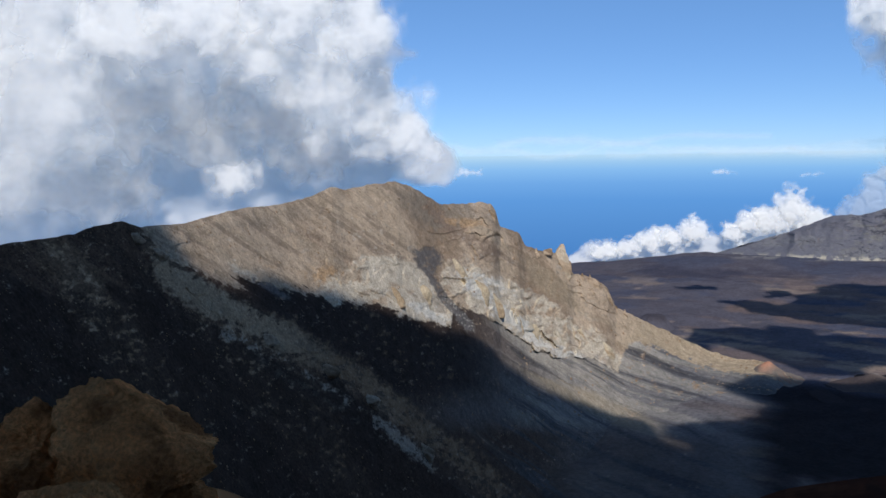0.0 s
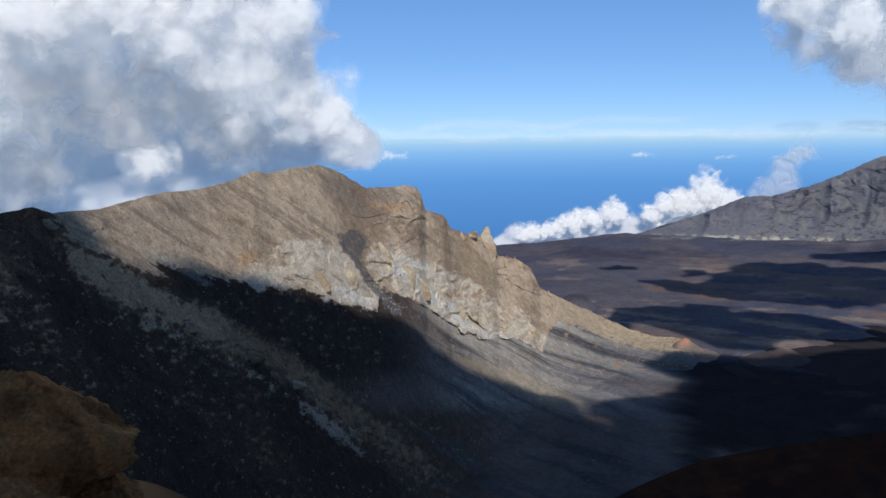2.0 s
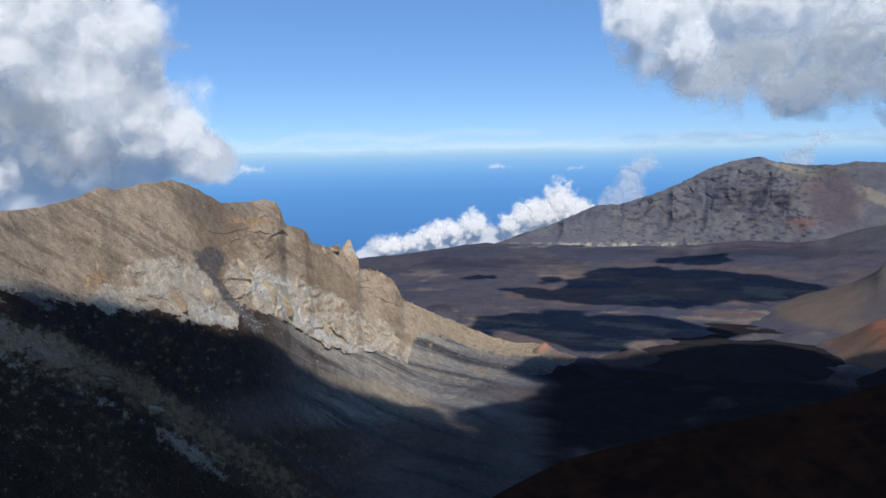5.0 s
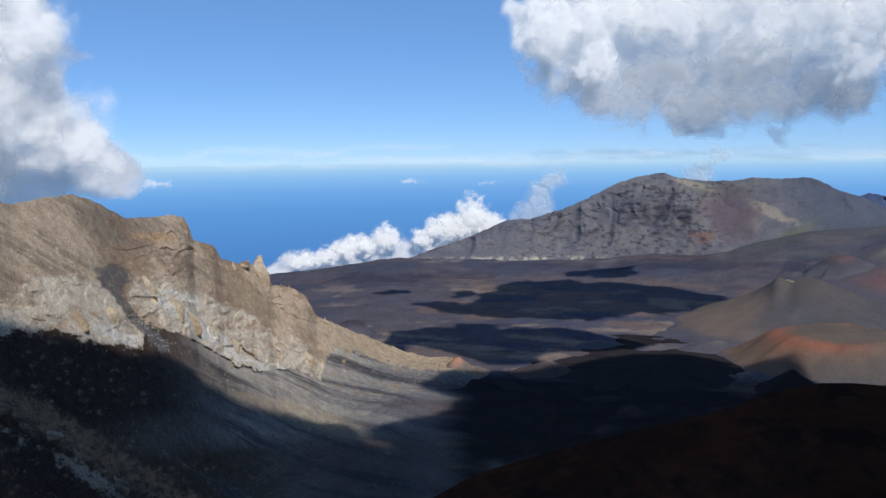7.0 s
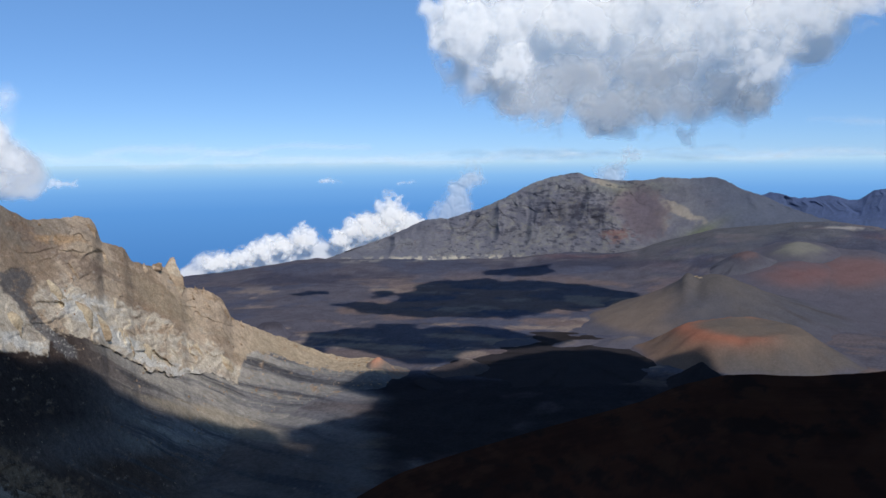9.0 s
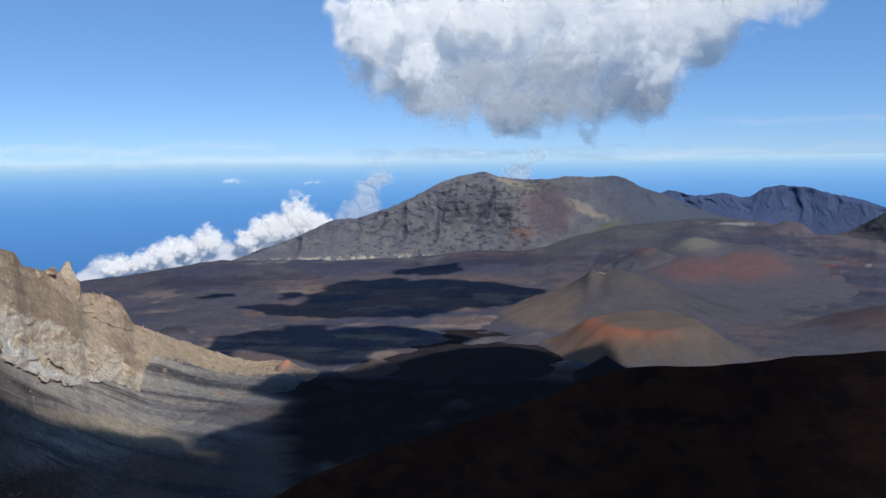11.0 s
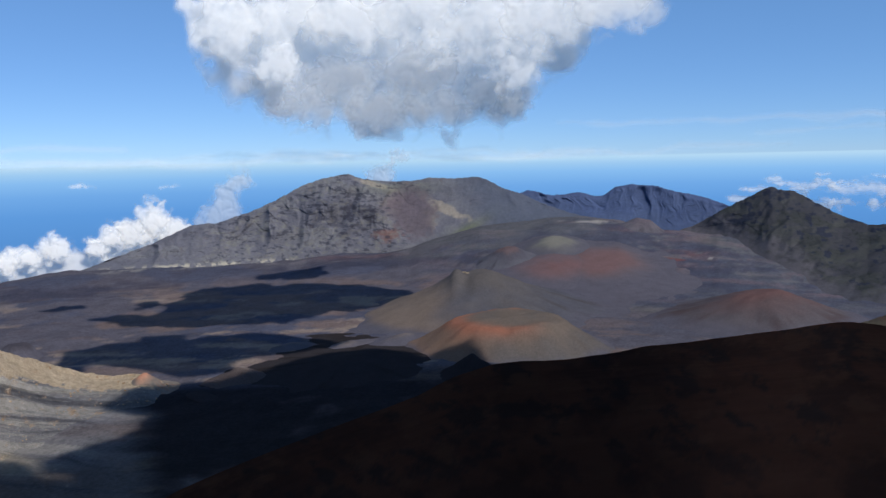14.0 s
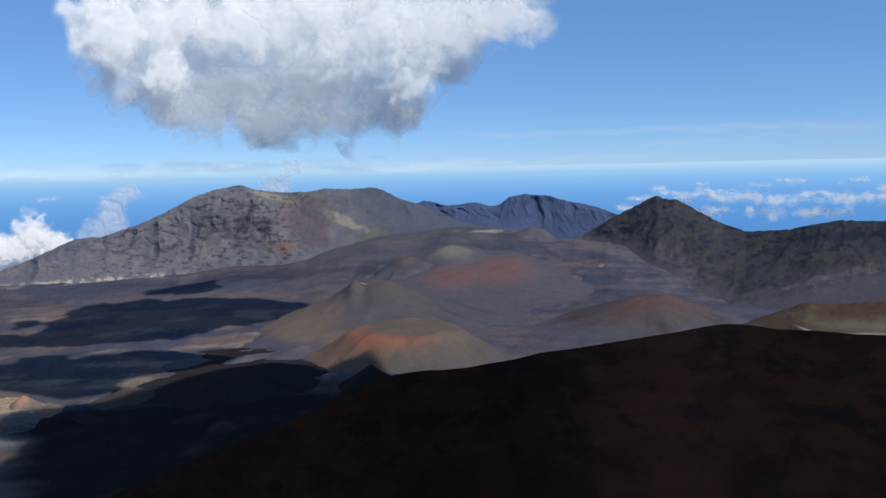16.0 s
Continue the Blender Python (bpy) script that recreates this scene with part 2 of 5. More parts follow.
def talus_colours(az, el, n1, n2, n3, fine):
    """Grey talus with dark and tan streaks, darkened low down, where cloud shade is put into the colour, and turning to
    dark scree towards the near end of the ridge.
    """
    # cloud shade on the lower slope, deepened by colour
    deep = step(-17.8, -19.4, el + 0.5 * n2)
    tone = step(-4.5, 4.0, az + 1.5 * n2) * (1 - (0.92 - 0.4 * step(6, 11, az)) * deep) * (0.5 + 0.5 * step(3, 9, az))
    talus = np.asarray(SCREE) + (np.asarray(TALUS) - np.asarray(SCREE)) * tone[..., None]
    talus = mix(talus, (0.275, 0.245, 0.205), 0.8 * step(3, 8, az) * step(-0.1, 0.5, -n2 + 0.35 * fine + 0.3 * n1) * (1 - deep))
    talus = mix(talus, (0.078, 0.074, 0.076), 0.85 * step(1, 7, az) * step(0.05, 0.45, n2 + 0.35 * fine + 0.2 * n1))
    talus = mix(talus, (0.27, 0.225, 0.165), 0.8 * step(0.25, 0.8, blob(az, el, 12.0, -17.4, 5.0, 0.8, -22) + 0.4 * n2))
    talus = mix(talus, (0.27, 0.22, 0.155), 0.5 * step(11, 14, az) * step(0.1, 0.6, -fine) * step(22, 17, az) * step(-15, -13.6, el))
    talus = mix(talus, (0.06, 0.058, 0.060), 0.7 * step(0.3, 0.8, blob(az, el, 10.6, -14.6, 2.6, 0.22, -26) + 0.9 * blob(az, el, 14, -13.4, 2.4, 0.25, -22) + 0.8 * blob(az, el, 5.4, -13.6, 1.8, 0.3, -36) + 0.4 * n2 + 0.3 * fine))
    talus = mix(talus, (0.145, 0.130, 0.118), 0.6 * step(17.5, 21, az + 0.8 * n2))
    talus = talus * (1 - step(9, 16, az)[..., None] * np.asarray((0.30, 0.27, 0.21)))
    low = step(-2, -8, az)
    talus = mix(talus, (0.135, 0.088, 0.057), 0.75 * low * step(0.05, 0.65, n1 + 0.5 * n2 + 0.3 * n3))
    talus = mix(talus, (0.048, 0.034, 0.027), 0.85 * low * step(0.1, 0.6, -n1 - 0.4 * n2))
    return mix(talus, (0.20, 0.165, 0.130), 0.8 * step(0.35, 0.7, blob(az, el, -10, -15.6, 6, 0.6, -33) + 0.6 * blob(az, el, -14, -11.6, 3, 0.6, -33) - 0.4 + 0.9 * n3))


def long_ridge():
    az = np.concatenate([np.linspace(-60, -32, 120)[:-1], np.linspace(-32, 25.5, 1250)])[:, None]
    v = np.concatenate([-np.linspace(1, 0.02, 14) ** 1.5 * 0.5, np.linspace(0, 1, 480) ** 1.15])[None, :]
    vf = np.clip(v, 0, 1)
    dist, z = ridge_point(az, vf)
    back = np.clip(-v, 0, 1)
    dist, z = dist + back * 700, z - back * 480 - 45 * step(21.0, 25.5, az)
    z = z - 28 * step(0.75, 1, vf) * step(14, 19, az)
    el = np.degrees(np.arctan2(z - EYE, dist))
    x, y = dist * np.sin(np.radians(az)), dist * np.cos(np.radians(az))
    scale = dist / 1000
    wa, we = az + 0.5 * fbm(az * 0.6, el * 0.6, 3, 61), el + 0.35 * fbm(az * 0.6, el * 0.6, 3, 62)
    curl, n2, fine = fall_lines(az, el)
    # where the rock is: cliffs between brow and base, scree and talus below the base
    brow = line([(-60, -8), (-14, -9.2), (-9, -9.2), (-7.5, -8.2), (-6.4, -7.3), (-3.8, -6.8), (-1.9, -7.3), (-0.9, -8.6), (-0.1, -8.2), (0.2, -7.5), (1.6, -6.9), (2.7, -8.0), (5.1, -9.0), (7.4, -10.0), (9.0, -11.5), (11.0, -12.3), (12.6, -14.0), (26, -19)], az)
    # at the near end dark soil, with cloud shade included, reaches the crest
    base = line([(-60, -2), (-21.5, -3), (-20, -4.5), (-18.6, -6.6), (-15, -8.4), (-10.2, -8.9), (-7.3, -10.0), (-4.7, -10.2), (-2.1, -11.2), (0.5, -11.7), (0.8, -10.2), (3.0, -10.8), (4.6, -12.0), (6.6, -13.7), (8.6, -13.8), (10.8, -13.7), (12.2, -14.6), (12.7, -13.0), (13.6, -12.5), (15.2, -13.1), (17.5, -13.8), (19.1, -14.2), (26, -14.8)], az)
    n1, n3 = fbm(x / 90, y / 90, 5, 11), fbm(az * 2.6, el * 3.2, 6, 13, 0.6)
    fan = step(0.10, -0.22, el - base + np.where(az < -6, 0.7, 0.32) * n2 + 0.35 * n3)
    cliff = step(0.3, -0.3, el - brow + 0.45 * n3 + 0.2 * n2) * (1 - fan)
    rill = el - line([(-2.8, -5.6), (-1.5, -7.1), (0.1, -9.8), (1.4, -11.2), (3.4, -13)], az)
    chute = np.clip(1.1 * np.exp(-(rill / 0.55) ** 2) * step(-2.2, -0.6, az) * step(2.6, 1.6, az) + 1.2 * blob(az, el, -1.0, -7.0, 1.0, 0.9, -40) + 0.8 * blob(az, el, -12.0, -8.9, 1.6, 0.35, -30), 0, 1.2)
    gully = step(0.3, 0.7, chute + 0.35 * n3)
    knobs = np.clip(0.9 * blob(az, el, 3.3, -5.2, 2.6, 1.6) + 0.9 * blob(az, el, 8.4, -7.0, 0.8, 1.2) + blob(az, el, 10.9, -9.6, 1.6, 1.0, -25) + 0.5 * blob(az, el, -7.8, -7.9, 1.8, 0.9) + 0.5 * blob(az, el, -19, -6, 2.0, 1.0), 0, 1) * (1 - fan)
    off = el - line([(-22, -5.5), (-19.2, -6.9), (-13.8, -10.6), (-10.4, -12.4), (-6.1, -15.0), (0.7, -20.2), (6, -24)], az)
    spur = np.exp(-(off / np.where(off > 0, 0.9, 1.3)) ** 2) * step(-21, -18, az) * step(5, 1, az)
    # relief, in metres towards the viewpoint
    hold = step(0, 0.05, vf) * (1 - 0.8 * step(0.8, 1, vf))
    big, _ = facets(wa * 0.55 + we * 0.35, we * 0.62 - wa * 0.12, 31)
    mid, crack = facets(wa * 1.25 + we * 0.6, we * 1.1 - wa * 0.2, 41)
    small, chip = facets(wa * 3.0 + we * 1.0, we * 2.6 - wa * 0.4, 51)
    rough = np.clip(cliff * (0.4 + 0.6 * step(-1, 1, az)) + 0.75 * knobs + 0.55 * spur, 0, 1)
    rock = 6.0 * big + 3.0 * mid + 1.6 * small
    soft = 5.0 * fbm(x / 190, y / 190, 4, 2) + 2.4 * fbm(curl * 0.5, el * 0.10, 4, 21) + 0.7 * fbm(curl * 2.0, el * 0.3, 4, 22)
    out = rough * (rock + 2.0) + soft * (1 - 0.6 * rough) + (1 - rough) * (1 - fan) * (0.7 * big + 0.5 * mid + 0.35 * small) + 1.6 * knobs * (big + mid) + 3.0 * cliff * step(0, 5, az) + spur * 5 - 2.0 * gully
    out = out - 0.25 * fan * step(0.0, 0.5, n2)
    z = z + hold * scale * (3.0 * fbm(x / 190, y / 190, 4, 3) + 0.3 * rough * rock)
    z = z + scale * 0.9 * fbm(x / 14, y / 14, 4, 9) * (1 - 0.7 * step(0.02, 0.1, vf))
    dist = dist - hold * scale * out
    # minerals, with cloud shade and half light put into some of them
    col = np.broadcast_to(np.asarray(TAN), z.shape + (3,)).copy()
    col = mix(col, (0.205, 0.145, 0.100), 0.7 * step(-0.1, 0.6, n1 + 0.5 * n2))
    col = mix(col, (0.31, 0.245, 0.175), 0.6 * step(0.15, 0.6, n2 + 0.5 * fine))
    col = mix(col, (0.165, 0.125, 0.095), 0.55 * step(0.2, 0.6, fbm(curl * 1.1 + 3, el * 0.2, 5, 15, 0.6)) * step(10, 6, az))
    col = mix(col, (0.185, 0.155, 0.125), 0.7 * step(0.2, 0.8, blob(az, el, 0.5, -3.8, 4.0, 1.2, -15) + 0.5 * blob(az, el, -12, -4.2, 7, 0.8, 12) + 0.3 * n1))
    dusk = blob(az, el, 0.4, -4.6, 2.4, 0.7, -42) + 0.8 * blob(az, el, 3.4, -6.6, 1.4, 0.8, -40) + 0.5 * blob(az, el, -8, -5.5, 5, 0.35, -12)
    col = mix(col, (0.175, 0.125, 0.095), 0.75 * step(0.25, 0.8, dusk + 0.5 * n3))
    col = mix(col, PALE, 0.30 * step(0.3, 0.8, 0.8 * n3 + 0.45 * n2) * step(-2.5, -5, el))
    rust = 0.9 * blob(az, el, -7.9, -7.9, 1.3, 0.7) + 0.8 * blob(az, el, 1.6, -4.6, 2.2, 0.4, -12) + 0.7 * blob(az, el, 16.8, -13.7, 2.4, 0.4, -20) + 0.4 * blob(az, el, -12.5, -7.0, 4, 0.6, -20)
    col = mix(col, ORANGE, 0.8 * step(0.3, 0.8, rust + 0.4 * n3))
    pale = blob(az, el, -4.6, -7.2, 1.2, 0.35, -5) + 0.8 * blob(az, el, -13.3, -8.1, 2.4, 0.3, -32) + 0.5 * blob(az, el, -6, -9.2, 2.5, 0.5, -20) + 0.5 * blob(az, el, -16.5, -7.6, 2.0, 0.25, -35)
    col = mix(col, PALE, step(0.3, 0.8, pale + 0.5 * n3))
    col = mix(col, (0.455, 0.395, 0.312), 0.92 * cliff)
    col = mix(col, (0.36, 0.265, 0.18), 0.7 * cliff * step(0.15, 0.6, fbm(az * 0.9 + 5, el * 1.1, 4, 17) + 0.3 * n3))
    col = mix(col, (0.285, 0.23, 0.18), 0.5 * cliff * step(0.2, 0.6, fbm(wa * 1.6 + we * 1.2, we * 1.1, 5, 18, 0.6)))
    chalk = blob(az, el, 2.2, -9.0, 1.6, 0.55, -38) + blob(az, el, 5.2, -11.6, 2.6, 0.6, -38) + 0.9 * blob(az, el, 9.2, -13.8, 2.8, 0.45, -20) + 0.7 * blob(az, el, 3.6, -8.8, 1.8, 0.35, -30) + 0.9 * blob(az, el, -1.2, -10.7, 2.4, 0.45, -26)
    col = mix(col, (0.52, 0.495, 0.445), 0.88 * step(0.3, 0.9, chalk + 0.6 * n3) * (1 - fan))
    col = mix(col, (0.28, 0.222, 0.155), 0.85 * step(11.5, 14, az + 0.8 * n3) * (1 - fan))
    slope = step(0.35, 0.75, blob(az, el, 7.6, -8.9, 3.2, 0.9, -38) + 0.2 * n3) * (1 - cliff) * (1 - knobs)
    col = mix(col, (0.265, 0.208, 0.145), 0.85 * slope)
    strata = step(0.2, 0.45, lattice(el * 3.1 + 0.9 * az + 0.5 * n3, az * 0.15, 71)) * blob(az, el, 2.8, -5.2, 2.4, 1.5)
    col = mix(col, (0.14, 0.09, 0.068), 0.6 * strata)
    col = col * (1 - 0.20 * (rough * step(0.08, 0.0, crack) * step(-0.2, 0.4, n3)) - 0.22 * (0.25 + 0.75 * rough) * step(0.12, 0.0, chip) * step(-0.1, 0.5, n1 + n3))[..., None]
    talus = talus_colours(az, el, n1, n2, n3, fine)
    below = np.clip(base - el, 0, 9)
    tongue = np.exp(-below / 1.1) * step(2, 4, az) * step(17, 13, az)
    talus = mix(talus, (0.30, 0.275, 0.24), 0.8 * tongue * step(0.05, 0.45, -n2 + 0.5 * fine))
    talus = mix(talus, (0.070, 0.067, 0.069), 0.8 * tongue * step(0.0, 0.4, n2 + 0.4 * fine))
    stones = fbm(az * 8.0, el * 9.0, 4, 24, 0.6)
    talus = mix(talus, (0.17, 0.125, 0.09), 0.45 * step(0.45, 0.75, stones + 0.35 * n1) * step(2, -6, az))
    talus = mix(talus, (0.024, 0.020, 0.018), 0.5 * step(0.3, 0.65, -stones) * step(2, -6, az))
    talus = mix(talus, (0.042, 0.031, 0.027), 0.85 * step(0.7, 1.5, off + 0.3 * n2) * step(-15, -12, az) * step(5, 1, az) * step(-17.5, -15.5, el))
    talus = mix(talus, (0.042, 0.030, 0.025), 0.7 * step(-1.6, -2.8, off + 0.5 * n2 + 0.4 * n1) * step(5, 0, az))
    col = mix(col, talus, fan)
    col = mix(col, (0.105, 0.098, 0.097), 0.92 * gully)
    spill = gully * step(0.45, 0.75, fbm(wa * 7, we * 7, 2, 23)) * step(-9.3, -10.3, el)
    col = mix(col, (0.36, 0.34, 0.30), 0.8 * spill)
    crown = np.clip(spur + 0.5 * n3 + 0.3 * n1, 0, 1)
    col = mix(col, BROWN, 0.85 * step(0.2, 0.85, crown))
    col = mix(col, (0.085, 0.062, 0.048), 0.8 * step(0.2, 0.7, spur) * step(0.1, 0.5, fbm(az * 2.2 + el, el * 2.8, 5, 25, 0.6)))
    col = mix(col, (0.27, 0.19, 0.13), 0.6 * step(0.2, 0.7, spur) * step(0.35, 0.6, stones))
    # upper spur lightened: half light at the cloud shade's edge, put into the colour
    col = mix(col, (0.36, 0.255, 0.165), 0.75 * step(0.25, 0.8, crown) * step(-7, -12, az + 1.5 * n3))
    col = mix(col, (0.29, 0.24, 0.19), 0.9 * step(0.35, 0.85, blob(az, el, -3.2, -19.3, 2.8, 0.5, -38) + 0.6 * blob(az, el, -8.5, -15.6, 2.5, 0.3, -34) + 0.6 * blob(az, el, -14.5, -12, 2.5, 0.4, -30) + 0.5 * n3 + 0.3 * stones))
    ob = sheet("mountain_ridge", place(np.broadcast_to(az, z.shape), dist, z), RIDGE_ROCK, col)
    tagged(ob, "long tan rock ridge with pale crags and dark scree", "mountain ridge")
    return ob, place(np.broadcast_to(az, z.shape), dist, z)[:, 14:]


NEAR_EL = [(-180, -8), (-60, -12), (-40, -16), (-29, -18.5), (-19, -21.5), (-15.5, -24), (-12, -28), (0, -30), (8, -29), (14, -26.5), (19, -23.8), (23.2, -21.8),
           (31, -19.6), (38.2, -17.4), (43.8, -15.5), (45.9, -14.9), (49.9, -14.8), (54.3, -14.3), (56.3, -13.95), (60.2, -13.7), (64.7, -12.95),
           (67.6, -12.25), (68.7, -11.9), (70.5, -11.85), (72.5, -11.9), (78, -11.7), (100, -10), (180, -8)]
NEAR_DIST = [(-180, 60), (-60, 12), (-40, 8), (-29, 7), (-16, 7), (-12, 12), (0, 40), (10, 90), (20, 160), (45, 260), (60, 330), (78, 380), (120, 300), (180, 60)]
RIM = [(-180, -6), (9, -7.5), (18, -6.7), (26, -6.9), (33, -6.6), (40, -6.2), (45, -4.8), (50, -4.3), (52, -4.35), (54.5, -4.45), (56.3, -4.95), (60.7, -5.3), (63, -5.6), (65.4, -5.9), (66.6, -6.4), (67.6, -7.0), (80, -7.0), (180, -6)]


def floor_level(az, r):
    """Height of the crater floor without its unevenness; it climbs towards the far edge."""
    edge = height(4100.0, line(RIM, az) + 0.22 * fbm(np.asarray(az, float) * 0.55, 0.0, 4, 48) * step(56, 62, az))
    return FLOOR + (edge - FLOOR) * step(2700, 4100, r)


def ground():
    az = np.concatenate([np.linspace(-180, -42, 70)[:-1], np.linspace(-42, 95, 840)[:-1], np.linspace(95, 180, 45)[:-1]])[:, None]
    near = np.concatenate([[0.01], np.geomspace(0.6, 900, 330)[:-1]])
    far = 500 / np.tan(np.radians(np.linspace(29, 6.75, 270)))
    r = np.concatenate([near, far[far > 905], [4290, 4360, 4420]])[None, :]
    dc, ec = eased(NEAR_DIST, az, 6), eased(NEAR_EL, az, 0.8)
    zc = height(dc, ec)
    s = np.clip(r / dc, 0, 1)
    hill = zc * (0.35 * s + 0.65 * s ** 1.15)
    drop = zc - (r - dc) * (0.35 + 0.3 * step(0, 120, r - dc))
    wall = np.where(r < dc, hill, drop)
    x, y = r * np.sin(np.radians(az)), r * np.cos(np.radians(az))
    el0 = np.degrees(np.arctan2(FLOOR - EYE, r + 0 * az))
    floor = FLOOR + 11 * fbm(x / 330, y / 330, 5, 41) + 4 * ridged(x / 110, y / 110, 4, 43)
    floor = floor - FLOOR + floor_level(az, r) + 6 * step(2500, 3500, r) * fbm(x / 400, y / 160, 4, 44)
    floor = floor - 500 * step(4150, 4420, r)
    el0 = np.degrees(np.arctan2(floor - EYE, r + 0 * az))
    z = np.maximum(wall, floor)
    on_hill = 1 - step(0, 60, floor - wall)
    z = z + on_hill * (0.06 * fbm(x / 1.5, y / 1.5, 3, 45) * step(1, 6, r) * step(30, 12, r) + np.minimum(r / 100, 1) * 3.0 * fbm(x / 90, y / 90, 2, 46) + step(40, 90, r) * step(0, 25, np.abs(r - dc)) * 0.5 * fbm(x / 28, y / 28, 4, 47) + step(20, 60, r) * np.minimum(r / 250, 1) * 0.6 * fbm(x / 26, y / 26, 3, 49, 0.5))
    n1, n2, n3 = fbm(x / 420, y / 420, 5, 51), fbm(x / 120, y / 120, 5, 52), fbm(az * 0.13 + 0.5 * el0, el0 * 1.5, 6, 53, 0.6)
    col = np.broadcast_to(np.asarray((0.096, 0.087, 0.090)), z.shape + (3,)).copy()
    col = mix(col, (0.074, 0.076, 0.091), step(-0.15, 0.25, n1 + 0.6 * n3))
    col = mix(col, (0.165, 0.118, 0.09), 0.85 * step(-0.05, 0.45, n3 + 0.5 * n2) * step(-7.2, -9.0, el0))
    col = mix(col, (0.25, 0.19, 0.135), 0.8 * step(0.35, 0.65, fbm(az * 0.22 + 9, el0 * 2.6 + 0.1 * az, 5, 59) + 0.2 * n2) * step(-7.6, -9.2, el0) * step(50, 40, az))
    curl, streak, fine = fall_lines(az, el0)
    apron = step(23.5, 19, az + 2 * streak) * step(-12.5, -14.5, el0 + 0.4 * streak)
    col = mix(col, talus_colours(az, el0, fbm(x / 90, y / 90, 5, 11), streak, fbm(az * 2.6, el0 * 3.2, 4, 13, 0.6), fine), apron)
    # floor beneath the broad cloud darkened: its shade put into the colour
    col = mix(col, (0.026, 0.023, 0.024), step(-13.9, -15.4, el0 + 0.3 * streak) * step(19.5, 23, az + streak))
    col = mix(col, (0.066, 0.071, 0.084), step(45, 51, az) * step(-14, -9, el0) * 0.85)
    red = 0.9 * blob(az, el0, 52.5, -7.2, 4.2, 0.55) + 0.9 * blob(az, el0, 59.8, -6.7, 2.6, 0.28) + 0.7 * blob(az, el0, 38, -6.7, 5, 0.25) + 0.7 * blob(az, el0, 55, -5.0, 3.0, 0.3) + 0.5 * blob(az, el0, 48, -8.6, 4, 0.3)
    col = mix(col, (0.135, 0.078, 0.072), 0.9 * step(0.15, 1.0, red + 0.45 * n2))
    buff = 0.9 * blob(az, el0, 62.0, -6.3, 2.8, 0.28, -18) + 0.9 * blob(az, el0, 60, -5.75, 1.6, 0.22) + 0.7 * blob(az, el0, 44.5, -6.2, 2.0, 0.3) + 0.6 * blob(az, el0, 66, -7.9, 3, 0.25) + 0.5 * blob(az, el0, 57, -10.4, 5, 0.4)
    col = mix(col, (0.155, 0.143, 0.112), 0.9 * step(0.2, 1.0, buff + 0.45 * n2))
    col = mix(col, (0.092, 0.094, 0.096), 0.7 * step(59, 64, az + 2 * n2) * step(2600, 3300, r))
    # lava fields; the first spot is painted shade along the large cone's foot
    lava = 0.9 * blob(az, el0, 40.2, -10.2, 3.2, 0.3, 26) + 0.9 * blob(az, el0, 46.5, -6.9, 3.0, 0.6) + 0.8 * blob(az, el0, 39.5, -7.0, 4.5, 0.4) + 0.8 * blob(az, el0, 49, -4.75, 5, 0.2) + 0.8 * blob(az, el0, 57, -7.7, 5, 0.5) + 0.7 * blob(az, el0, 33, -7.3, 7, 0.35) + 0.7 * blob(az, el0, 17, -8.0, 7, 0.5)
    col = mix(col, (0.05, 0.05, 0.062), 0.9 * step(0.2, 0.9, lava + 0.5 * n2))
    far = step(2500, 3200, r) * step(38, 46, az)
    drift = fbm(az * 0.22 + 3, el0 * 3.4 + 0.06 * az, 6, 64, 0.6)
    col = mix(col, (0.138, 0.100, 0.098), 0.7 * far * step(0.0, 0.6, drift))
    col = mix(col, (0.150, 0.138, 0.120), 0.6 * far * step(0.1, 0.6, fbm(az * 0.3, el0 * 3.0, 6, 65, 0.6)))
    col = mix(col, (0.060, 0.061, 0.076), 0.75 * far * step(0.05, 0.5, -drift))
    col = mix(col, (0.112, 0.108, 0.096), 0.75 * step(3350, 4050, r + 250 * n2) * step(37, 42, az) * step(55, 50, az))
    pale = step(0.3, 0.5, fbm(az * 0.8, el0 * 5, 4, 57)) * blob(az, el0, 24, -6.85, 9, 0.10)
    col = mix(col, (0.32, 0.29, 0.22), 0.6 * pale)
    line_up = blob(az, el0, 52.2, -4.5, 2.2, 0.10) + blob(az, el0, 60.3, -6.95, 0.9, 0.05)
    col = mix(col, (0.30, 0.27, 0.21), step(0.3, 0.7, line_up + 0.3 * n2))
    col = mix(col, (0.15, 0.06, 0.05), step(0.3, 0.8, blob(az, el0, 58.2, -7.1, 0.8, 0.09) + 0.3 * n2))
    el1 = np.degrees(np.arctan2(z - EYE, r + 0 * az))
    cinder = mix(np.broadcast_to(np.asarray((0.080, 0.034, 0.022)), z.shape + (3,)).copy(), (0.055, 0.026, 0.019), step(-0.4, 0.5, fbm(az * 0.34, el1 * 0.55, 6, 55, 0.62)))
    cinder = mix(cinder, (0.036, 0.023, 0.020), 0.8 * step(0.1, 0.5, fbm(az * 0.42 + el1 * 0.25, el1 * 0.75, 6, 56, 0.68)) * step(4, 12, r))
    cinder = mix(cinder, (0.092, 0.042, 0.026), 0.7 * step(0.15, 0.7, fbm(az * 0.5 + 4, el1 * 0.9, 6, 60, 0.68)) * step(4, 12, r))
    cinder = mix(cinder, (0.030, 0.025, 0.025), 0.8 * step(23, 17, az + 3 * fbm(az * 0.2, el1 * 0.5, 4, 54)) * step(3, 8, r))
    cinder = cinder * (0.68 + step(54, 66, az)[..., None] * np.asarray((0.78, 0.58, 0.42)))
